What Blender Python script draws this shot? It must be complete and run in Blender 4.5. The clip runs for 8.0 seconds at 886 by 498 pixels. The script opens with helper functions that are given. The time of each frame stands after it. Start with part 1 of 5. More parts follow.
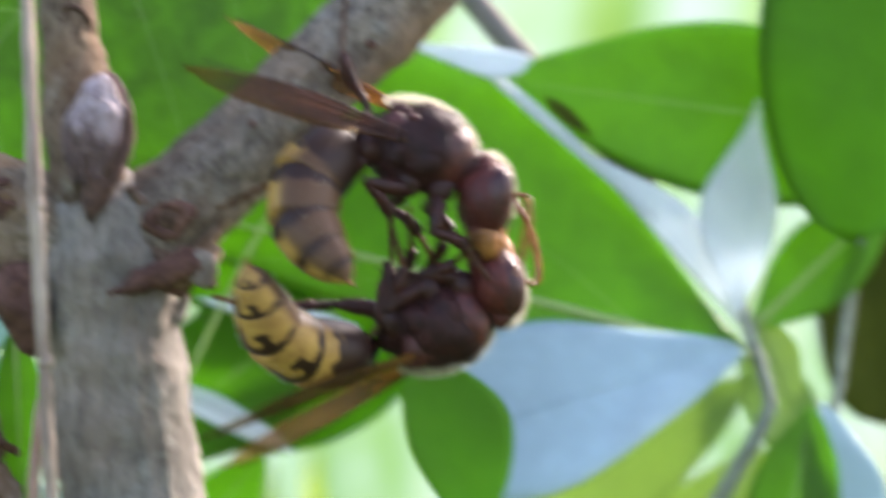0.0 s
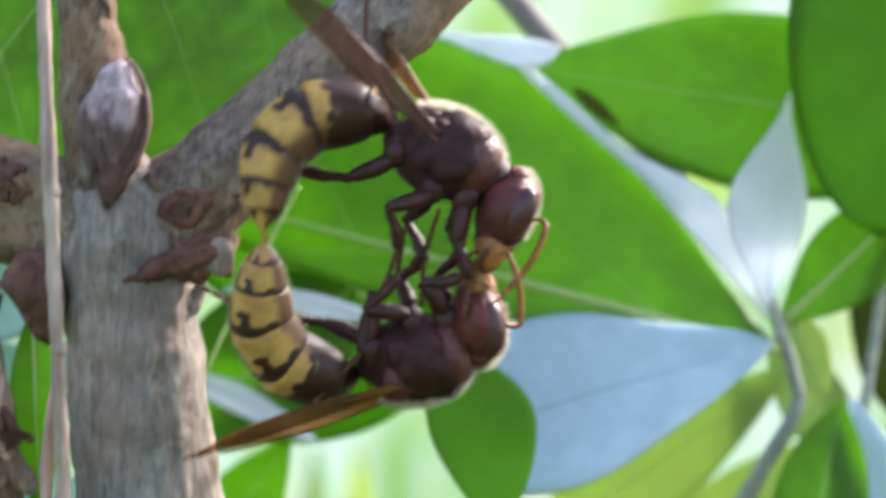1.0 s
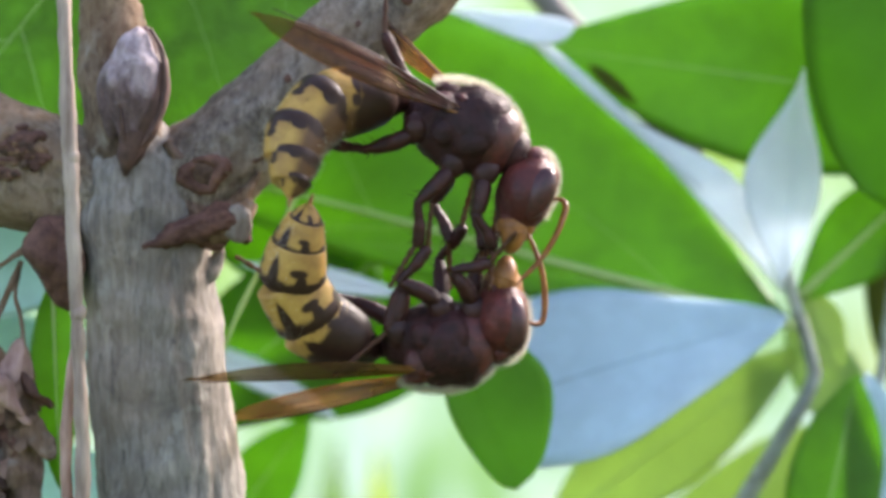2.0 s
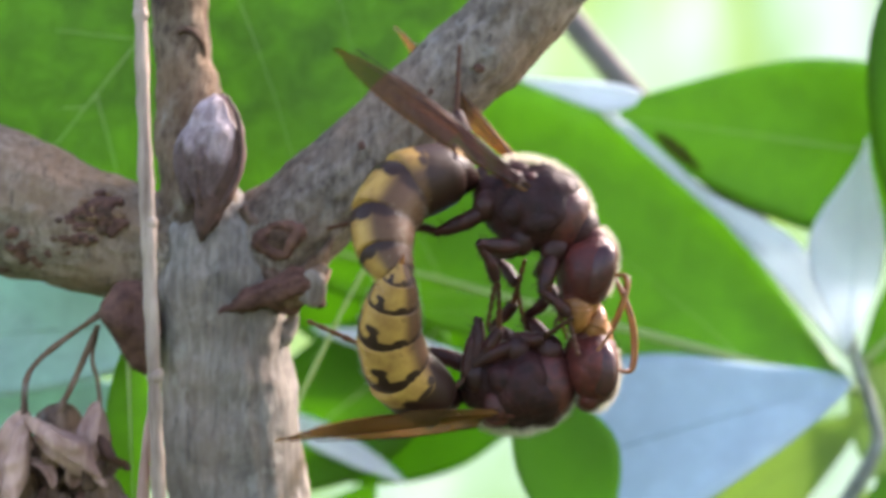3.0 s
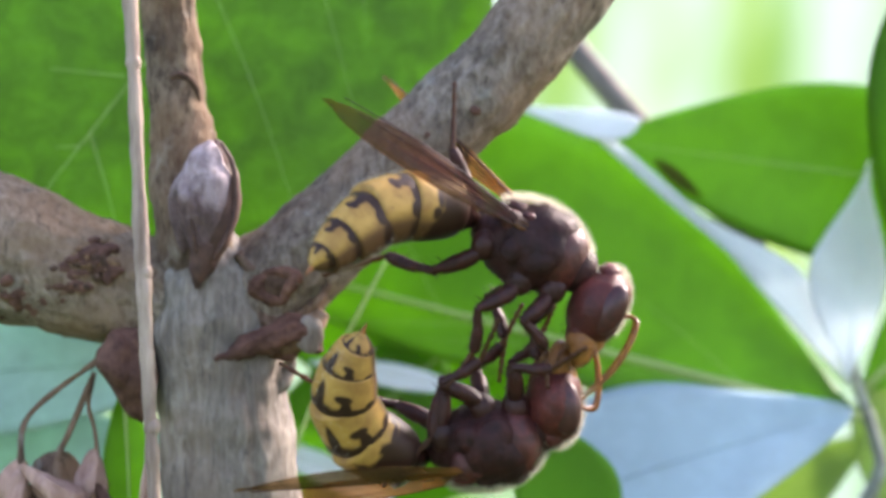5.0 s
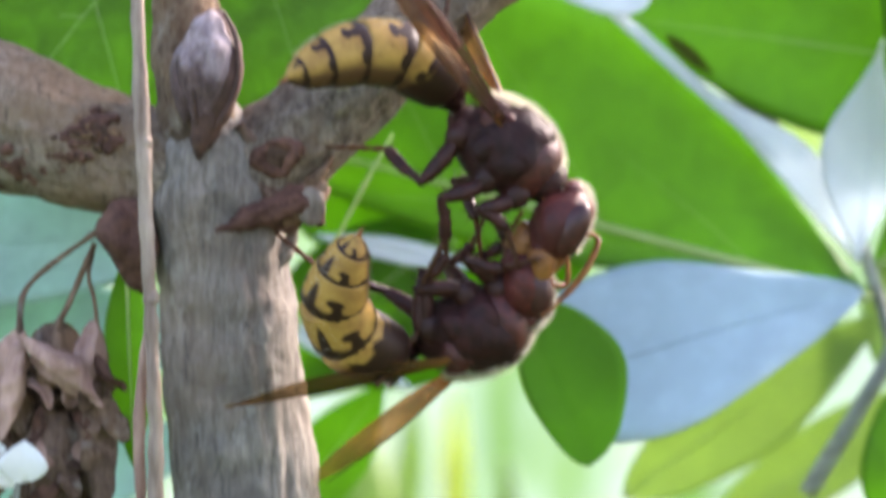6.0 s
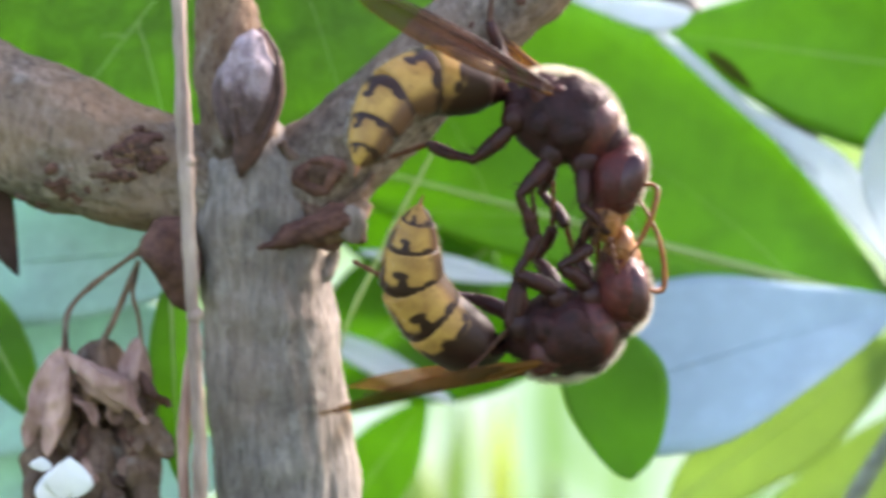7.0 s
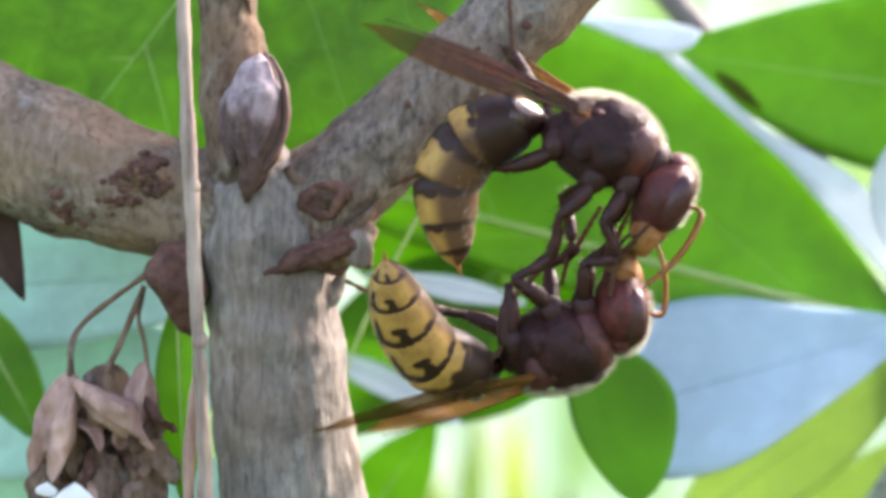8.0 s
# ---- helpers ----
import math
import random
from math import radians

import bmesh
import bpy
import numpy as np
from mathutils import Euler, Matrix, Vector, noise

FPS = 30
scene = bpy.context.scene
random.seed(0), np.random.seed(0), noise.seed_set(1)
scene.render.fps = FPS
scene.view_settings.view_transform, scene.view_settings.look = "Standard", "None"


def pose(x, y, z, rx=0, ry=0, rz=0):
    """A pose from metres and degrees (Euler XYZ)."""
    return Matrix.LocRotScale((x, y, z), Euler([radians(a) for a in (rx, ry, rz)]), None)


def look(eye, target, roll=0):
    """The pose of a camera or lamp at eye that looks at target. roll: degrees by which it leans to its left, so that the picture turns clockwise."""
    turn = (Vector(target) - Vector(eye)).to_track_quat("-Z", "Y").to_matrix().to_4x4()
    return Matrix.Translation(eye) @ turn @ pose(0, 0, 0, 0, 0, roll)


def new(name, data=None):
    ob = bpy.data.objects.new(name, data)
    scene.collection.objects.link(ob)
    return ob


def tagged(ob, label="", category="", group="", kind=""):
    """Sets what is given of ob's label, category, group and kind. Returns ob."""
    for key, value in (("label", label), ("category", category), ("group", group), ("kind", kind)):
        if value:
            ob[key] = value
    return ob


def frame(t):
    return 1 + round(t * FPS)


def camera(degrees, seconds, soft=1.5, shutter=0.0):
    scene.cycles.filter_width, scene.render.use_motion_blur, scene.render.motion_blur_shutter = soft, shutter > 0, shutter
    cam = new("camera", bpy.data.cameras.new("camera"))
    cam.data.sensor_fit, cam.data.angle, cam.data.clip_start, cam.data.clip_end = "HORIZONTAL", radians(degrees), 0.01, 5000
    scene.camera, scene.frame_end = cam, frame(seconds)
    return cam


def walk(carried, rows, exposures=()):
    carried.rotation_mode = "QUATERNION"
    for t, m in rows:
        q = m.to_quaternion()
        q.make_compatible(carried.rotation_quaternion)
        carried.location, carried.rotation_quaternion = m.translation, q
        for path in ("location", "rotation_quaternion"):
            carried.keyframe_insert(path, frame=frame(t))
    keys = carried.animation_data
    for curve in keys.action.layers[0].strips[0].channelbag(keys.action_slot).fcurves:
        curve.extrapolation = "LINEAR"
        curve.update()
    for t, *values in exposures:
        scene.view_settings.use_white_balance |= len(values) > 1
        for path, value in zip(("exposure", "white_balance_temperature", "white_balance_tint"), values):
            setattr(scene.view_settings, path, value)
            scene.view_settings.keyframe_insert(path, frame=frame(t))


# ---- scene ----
# ---- camera: hand-held close-up of a shrub branch, about a hand's length away ----
cam = camera(15.0, 8.0, soft=3.6, shutter=0.5)
cam.data.dof.use_dof = True
cam.data.dof.focus_distance = 0.207
cam.data.dof.aperture_fstop = 34
walk(cam, [
    (0.0, look((-0.00239, -0.21275, 0.00074), (0.00584, 0.00006, -0.00253), -0.34)),
    (0.1, look((-0.00118, -0.21183, 0.00061), (0.00334, 0.00112, -0.00081), -0.04)),
    (0.2, look((-0.00044, -0.21153, 0.00076), (0.00318, 0.00144, 0.00007), 0.18)),
    (0.3, look((-0.00000, -0.21131, 0.00116), (0.00441, 0.00163, -0.00117), -0.02)),
    (0.4, look((0.00021, -0.21150, 0.00173), (0.00636, 0.00138, -0.00173), -0.15)),
    (0.5, look((0.00059, -0.21129, 0.00178), (0.00773, 0.00156, -0.00185), -0.21)),
    (0.6, look((0.00058, -0.21133, 0.00151), (0.00803, 0.00151, -0.00213), -0.04)),
    (0.7, look((0.00104, -0.21112, 0.00116), (0.00569, 0.00180, -0.00246), 0.04)),
    (0.8, look((0.00235, -0.21019, 0.00128), (0.00538, 0.00275, -0.00234), -0.12)),
    (0.9, look((0.00209, -0.21056, 0.00122), (0.00563, 0.00238, -0.00239), -0.17)),
    (1.0, look((0.00155, -0.21114, 0.00022), (0.00467, 0.00181, -0.00319), 0.08)),
    (1.1, look((0.00230, -0.21041, -0.00051), (0.00423, 0.00255, -0.00436), 0.11)),
    (1.2, look((0.00284, -0.21070, -0.00110), (0.00477, 0.00222, -0.00664), 0.15)),
    (1.3, look((0.00330, -0.21088, -0.00161), (0.00499, 0.00204, -0.00727), 0.17)),
    (1.4, look((0.00382, -0.21036, -0.00257), (0.00714, 0.00259, -0.00603), -0.23)),
    (1.5, look((0.00419, -0.21030, -0.00350), (0.00774, 0.00267, -0.00481), -0.13)),
    (1.6, look((0.00418, -0.21029, -0.00381), (0.00701, 0.00269, -0.00457), -0.61)),
    (1.7, look((0.00344, -0.21101, -0.00429), (0.00595, 0.00197, -0.00528), -0.22)),
    (2.8, look((0.00038, -0.21419, -0.00393), (0.00102, -0.00119, -0.00323), 0.17)),
    (2.9, look((-0.00013, -0.21462, -0.00370), (-0.00041, -0.00164, -0.00117), 0.09)),
    (3.0, look((-0.00019, -0.21535, -0.00463), (-0.00095, -0.00238, -0.00113), 0.07)),
    (3.1, look((0.00021, -0.21588, -0.00596), (-0.00132, -0.00292, -0.00192), 0.07)),
    (3.2, look((0.00059, -0.21576, -0.00670), (-0.00042, -0.00278, -0.00385), 0.05)),
    (3.3, look((0.00050, -0.21578, -0.00676), (-0.00016, -0.00280, -0.00404), -0.20)),
    (3.4, look((0.00028, -0.21521, -0.00684), (-0.00123, -0.00224, -0.00358), 0.05)),
    (3.5, look((0.00028, -0.21487, -0.00684), (-0.00200, -0.00190, -0.00381), 0.21)),
    (3.6, look((-0.00008, -0.21449, -0.00649), (-0.00194, -0.00150, -0.00484), 0.18)),
    (3.7, look((-0.00037, -0.21415, -0.00560), (-0.00224, -0.00117, -0.00439), 0.24)),
    (3.8, look((-0.00045, -0.21406, -0.00454), (-0.00178, -0.00107, -0.00326), 0.47)),
    (3.9, look((-0.00035, -0.21395, -0.00366), (-0.00104, -0.00095, -0.00302), 0.24)),
    (4.0, look((-0.00029, -0.21402, -0.00209), (-0.00105, -0.00103, -0.00205), 0.30)),
    (4.1, look((-0.00036, -0.21406, -0.00029), (-0.00124, -0.00106, -0.00010), 0.17)),
    (4.2, look((0.00024, -0.21390, 0.00064), (-0.00073, -0.00090, 0.00136), 0.12)),
    (4.3, look((0.00058, -0.21399, 0.00065), (-0.00045, -0.00099, 0.00149), 0.07)),
    (4.4, look((0.00083, -0.21376, 0.00028), (0.00015, -0.00076, 0.00035), 0.26)),
    (4.5, look((0.00004, -0.21302, 0.00006), (0.00004, -0.00002, 0.00006), 0.00)),
    (4.6, look((-0.00088, -0.21393, 0.00156), (-0.00052, -0.00093, 0.00120), -0.20)),
    (4.7, look((-0.00043, -0.21399, 0.00247), (-0.00192, -0.00100, 0.00247), -0.42)),
    (5.8, look((0.00152, -0.21246, 0.00245), (0.00142, 0.00046, -0.00325), -0.43)),
    (5.9, look((0.00241, -0.21181, 0.00200), (-0.00066, 0.00108, -0.00432), -0.12)),
    (6.0, look((0.00255, -0.21194, 0.00149), (-0.00106, 0.00088, -0.00638), 0.13)),
    (6.1, look((0.00231, -0.21258, 0.00123), (-0.00138, 0.00021, -0.00738), 0.26)),
    (6.2, look((0.00258, -0.21293, 0.00104), (-0.00238, -0.00016, -0.00754), 0.04)),
    (6.3, look((0.00187, -0.21334, 0.00117), (-0.00296, -0.00052, -0.00630), -0.17)),
    (6.4, look((0.00158, -0.21361, 0.00159), (-0.00439, -0.00076, -0.00379), -0.21)),
    (6.5, look((0.00210, -0.21376, 0.00166), (-0.00448, -0.00092, -0.00340), -0.25)),
    (6.6, look((0.00340, -0.21325, 0.00137), (-0.00370, -0.00046, -0.00462), 0.05)),
    (6.7, look((0.00396, -0.21315, 0.00157), (-0.00342, -0.00037, -0.00469), 0.03)),
    (6.8, look((0.00452, -0.21258, 0.00197), (-0.00303, 0.00016, -0.00547), 0.04)),
    (6.9, look((0.00504, -0.21231, 0.00192), (-0.00288, 0.00042, -0.00537), 0.24)),
    (7.0, look((0.00326, -0.21352, 0.00226), (-0.00362, -0.00076, -0.00528), -0.17)),
    (7.1, look((0.00281, -0.21333, 0.00276), (-0.00431, -0.00059, -0.00494), -0.28)),
    (7.2, look((0.00276, -0.21298, 0.00329), (-0.00386, -0.00021, -0.00399), -0.34)),
    (7.3, look((0.00280, -0.21307, 0.00348), (-0.00413, -0.00029, -0.00321), -0.29)),
    (7.4, look((0.00410, -0.21304, 0.00355), (-0.00399, -0.00031, -0.00353), -0.07)),
    (7.5, look((0.00553, -0.21242, 0.00353), (-0.00314, 0.00028, -0.00387), -0.11)),
    (7.6, look((0.00672, -0.21143, 0.00416), (-0.00287, 0.00123, -0.00305), -0.65)),
    (7.7, look((0.00661, -0.21118, 0.00464), (-0.00305, 0.00149, -0.00215), -0.82)),
    (7.9, look((0.00516, -0.21244, 0.00421), (-0.00369, 0.00025, -0.00317), -0.19)),
    (8.0, look((0.00438, -0.21285, 0.00377), (-0.00404, -0.00015, -0.00374), -0.19)),
], exposures=[(0.0, 2.22, 6850, 20), (1.5, 2.17, 6750, 19), (3.0, 2.28, 6950, 23), (6.2, 2.32, 6950, 24), (8.0, 2.44, 7000, 24)])

# ---- daylight: bright sky, sun high behind the leaves ----
world = bpy.data.worlds.new("sky")
scene.world = world
world.use_nodes = True
sky = world.node_tree.nodes.new("ShaderNodeTexSky")
sky.sky_type = "NISHITA"
sky.sun_disc = False
SUN = Vector((0.66, 0.50, 0.58)).normalized()
sky.sun_elevation = math.asin(SUN.z)
sky.sun_rotation = math.atan2(SUN.x, SUN.y)
sky.air_density, sky.dust_density = 1.0, 2.0
background = world.node_tree.nodes["Background"]
world.node_tree.links.new(sky.outputs[0], background.inputs[0])
background.inputs[1].default_value = 0.15
sun_data = bpy.data.lights.new("sun", "SUN")
sun_data.energy, sun_data.angle, sun_data.color = 2.75, radians(9), (1.0, 0.97, 0.92)
sun = new("sun", sun_data)
sun.matrix_basis = look(SUN, (0, 0, 0))

MM = 0.001


# ---- materials ----
class Nodes:
    """A short way to write node trees."""

    def __init__(self, name):
        self.mat = bpy.data.materials.new(name)
        self.mat.use_nodes = True
        self.tree = self.mat.node_tree
        self.tree.nodes.clear()
        self.out = self.tree.nodes.new("ShaderNodeOutputMaterial")

    def add(self, kind, operation="", data_type="", blend_type="", interpolation_type="", feature=""):
        node = self.tree.nodes.new("ShaderNode" + kind)
        if operation:
            node.operation = operation
        if data_type:
            node.data_type = data_type
        if blend_type:
            node.blend_type = blend_type
        if interpolation_type:
            node.interpolation_type = interpolation_type
        if feature:
            node.feature = feature
        return node

    def link(self, a, b):
        self.tree.links.new(a, b)

    def put(self, socket, value):
        if isinstance(value, bpy.types.NodeSocket):
            self.link(value, socket)
        else:
            socket.default_value = value

    def math(self, op, a, b=0.0, c=0.0):
        node = self.add("Math", operation=op)
        for socket, value in zip(node.inputs, (a, b, c)):
            self.put(socket, value)
        return node.outputs[0]

    def coords(self, scale=(1, 1, 1)):
        node = self.add("TexCoord")
        mapping = self.add("Mapping")
        self.link(node.outputs["Object"], mapping.inputs[0])
        mapping.inputs["Scale"].default_value = scale
        return mapping.outputs[0]

    def noise(self, scale, detail=4.0, rough=0.55, at=None, distortion=0.0):
        node = self.add("TexNoise")
        if at is not None:
            self.link(at, node.inputs["Vector"])
        node.inputs["Scale"].default_value = scale
        node.inputs["Detail"].default_value = detail
        node.inputs["Roughness"].default_value = rough
        node.inputs["Distortion"].default_value = distortion
        return node.outputs[0]

    def ramp(self, value, stops):
        node = self.add("ValToRGB")
        self.link(value, node.inputs[0])
        ramp = node.color_ramp
        for k, (place, colour) in enumerate(stops):
            el = ramp.elements[k] if k < 2 else ramp.elements.new(place)
            el.position, el.color = place, (*colour, 1)
        return node.outputs[0]

    def mix(self, factor, a, b, blend="MIX"):
        node = self.add("Mix", data_type="RGBA", blend_type=blend)
        self.put(node.inputs[0], factor)
        for socket, value in ((node.inputs[6], a), (node.inputs[7], b)):
            self.put(socket, value if isinstance(value, bpy.types.NodeSocket) else (*value, 1))
        return node.outputs[2]

    def bump(self, height, strength, distance):
        node = self.add("Bump")
        self.link(height, node.inputs["Height"])
        node.inputs["Strength"].default_value = strength
        node.inputs["Distance"].default_value = distance
        return node.outputs[0]

    def surface(self, colour, rough=0.6, normal=None, specular=0.5, **more):
        node = self.add("BsdfPrincipled")
        self.put(node.inputs["Base Color"], colour if isinstance(colour, bpy.types.NodeSocket) else (*colour, 1))
        self.put(node.inputs["Roughness"], rough)
        node.inputs["Specular IOR Level"].default_value = specular
        for key, value in more.items():
            self.put(node.inputs[key.replace("_", " ")], value)
        if normal is not None:
            self.link(normal, node.inputs["Normal"])
        return node.outputs[0]

    def done(self, shader):
        self.link(shader, self.out.inputs[0])
        return self.mat


def bark_material(name, light, dark, streak=0.35, warmth=0.6, relief=1.0):
    n = Nodes(name)
    at = n.coords()
    long = n.coords((1, 1, streak))
    fine = n.noise(1700, 6, 0.65, long)
    big = n.noise(240, 4, 0.6, at, 0.6)
    lichen = n.noise(480, 3, 0.5, at)
    tint = n.noise(110, 3, 0.5, at)
    colour = n.ramp(fine, [(0.36, dark), (0.50, tuple((a + b) / 2 for a, b in zip(light, dark))), (0.66, light)])
    colour = n.mix(n.ramp(big, [(0.42, (0, 0, 0)), (0.68, (0.7, 0.7, 0.7))]), colour, tuple(v * 0.62 for v in dark))
    colour = n.mix(n.ramp(lichen, [(0.60, (0, 0, 0)), (0.72, (0.55, 0.55, 0.55))]), colour, (0.36, 0.35, 0.31))
    colour = n.mix(n.ramp(tint, [(0.40, (0, 0, 0)), (0.58, (0.9, 0.9, 0.9))]), colour, n.mix(warmth, colour, (0.36, 0.21, 0.11)))
    colour = n.mix(n.ramp(n.noise(1500, 4, 0.7, n.coords((1, 1, streak * 0.6)), 0.5), [(0.33, (0.6, 0.6, 0.6)), (0.43, (0, 0, 0))]), colour, tuple(v * 0.45 for v in dark))
    crack = n.noise(1100, 6, 0.75, n.coords((1, 1, streak * 0.5)), 0.8)
    height = n.math("ADD", n.math("MULTIPLY", fine, 0.6), n.math("MULTIPLY", crack, 0.5))
    return n.done(n.surface(colour, 0.85, n.bump(height, relief, 0.0007), 0.25))


def leaf_material(name, top, glow, gloss=0.42, amount=0.5, net=0.1, shine=0.28):
    """A thin leaf: glossy skin over tissue that lets light through."""
    n = Nodes(name)
    at = n.coords()
    cells = n.noise(420, 5, 0.6, at)
    blotch = n.noise(60, 3, 0.5, at, 0.5)
    colour = n.mix(n.ramp(blotch, [(0.35, (0, 0, 0)), (0.7, (1, 1, 1))]), tuple(v * 0.82 for v in top), top)
    colour = n.mix(n.ramp(cells, [(0.45, (0, 0, 0)), (0.75, (0.35, 0.35, 0.35))]), colour, tuple(min(1, v * 1.35) for v in top))
    through_colour = n.mix(n.ramp(blotch, [(0.3, (0, 0, 0)), (0.75, (1, 1, 1))]), tuple(v * 0.8 for v in glow), glow)
    mottle = n.ramp(n.noise(330, 4, 0.6, at, 0.6), [(0.36, (0.66, 0.66, 0.66)), (0.66, (1.18, 1.18, 1.18))])
    through_colour = n.mix(min(1.0, net * 2.5), through_colour, n.mix(1.0, through_colour, mottle, "MULTIPLY"))
    cell = n.add("TexVoronoi", feature="DISTANCE_TO_EDGE")
    warp = n.add("VectorMath", operation="ADD")
    n.link(at, warp.inputs[0])
    push = n.add("VectorMath", operation="SCALE")
    n.link(n.add("TexNoise").outputs[1], push.inputs[0])
    push.inputs["Scale"].default_value = 0.0006
    n.link(push.outputs[0], warp.inputs[1])
    n.link(warp.outputs[0], cell.inputs["Vector"])
    cell.inputs["Scale"].default_value = 800
    lines = n.math("MULTIPLY", n.ramp(cell.outputs[0], [(0.01, (1, 1, 1)), (0.06, (0, 0, 0))]), net * 0.16)
    through_colour = n.mix(lines, through_colour, tuple(min(1, v * 1.7 + 0.05) for v in glow))
    colour = n.mix(lines, colour, tuple(min(1, v * 1.8 + 0.03) for v in top))
    normal = n.bump(n.noise(900, 4, 0.6, at), 0.12, 0.0003)
    skin = n.surface(colour, gloss, normal, shine)
    tissue = n.add("BsdfTranslucent")
    n.link(through_colour, tissue.inputs[0])
    mixed = n.add("MixShader")
    mixed.inputs[0].default_value = amount
    n.link(skin, mixed.inputs[1])
    n.link(tissue.outputs[0], mixed.inputs[2])
    return n.done(mixed.outputs[0])


def plain_material(name, light, dark, scale=900, rough=0.6, specular=0.4, bump=0.3, stretch=(1, 1, 1)):
    n = Nodes(name)
    at = n.coords(stretch)
    grain = n.noise(scale, 5, 0.6, at)
    wide = n.noise(scale * 0.2, 3, 0.5, at)
    colour = n.mix(n.ramp(grain, [(0.3, (0, 0, 0)), (0.7, (1, 1, 1))]), dark, light)
    colour = n.mix(n.ramp(wide, [(0.4, (0, 0, 0)), (0.7, (0.6, 0.6, 0.6))]), colour, tuple(v * 0.7 for v in dark))
    return n.done(n.surface(colour, rough, n.bump(grain, bump, 0.0002), specular))


def bud_material():
    """Bud scale with a pale bloom above that is rubbed off to granular brown below."""
    n = Nodes("bloomy bud scale")
    node = n.add("TexCoord")
    split = n.add("SeparateXYZ")
    n.link(node.outputs["Object"], split.inputs[0])
    grain = n.noise(1500, 6, 0.7, n.coords((1, 1, 0.5)))
    spots = n.noise(620, 4, 0.6, node.outputs["Object"], 0.6)
    bare = n.add("MapRange", interpolation_type="SMOOTHSTEP")
    n.link(n.math("ADD", split.outputs[2], n.math("MULTIPLY", n.math("SUBTRACT", spots, 0.5), 0.010)), bare.inputs["Value"])
    bare.inputs["From Min"].default_value, bare.inputs["From Max"].default_value = 0.0026, -0.0008
    pale = n.ramp(grain, [(0.3, (0.20, 0.15, 0.155)), (0.7, (0.53, 0.43, 0.44))])
    brown = n.ramp(grain, [(0.3, (0.045, 0.024, 0.021)), (0.7, (0.20, 0.130, 0.128))])
    colour = n.mix(bare.outputs[0], pale, brown)
    colour = n.mix(n.ramp(spots, [(0.52, (0, 0, 0)), (0.68, (0.6, 0.6, 0.6))]), colour, (0.15, 0.09, 0.085))
    return n.done(n.surface(colour, 0.62, n.bump(n.math("ADD", grain, spots), 1.0, 0.0004), 0.35))


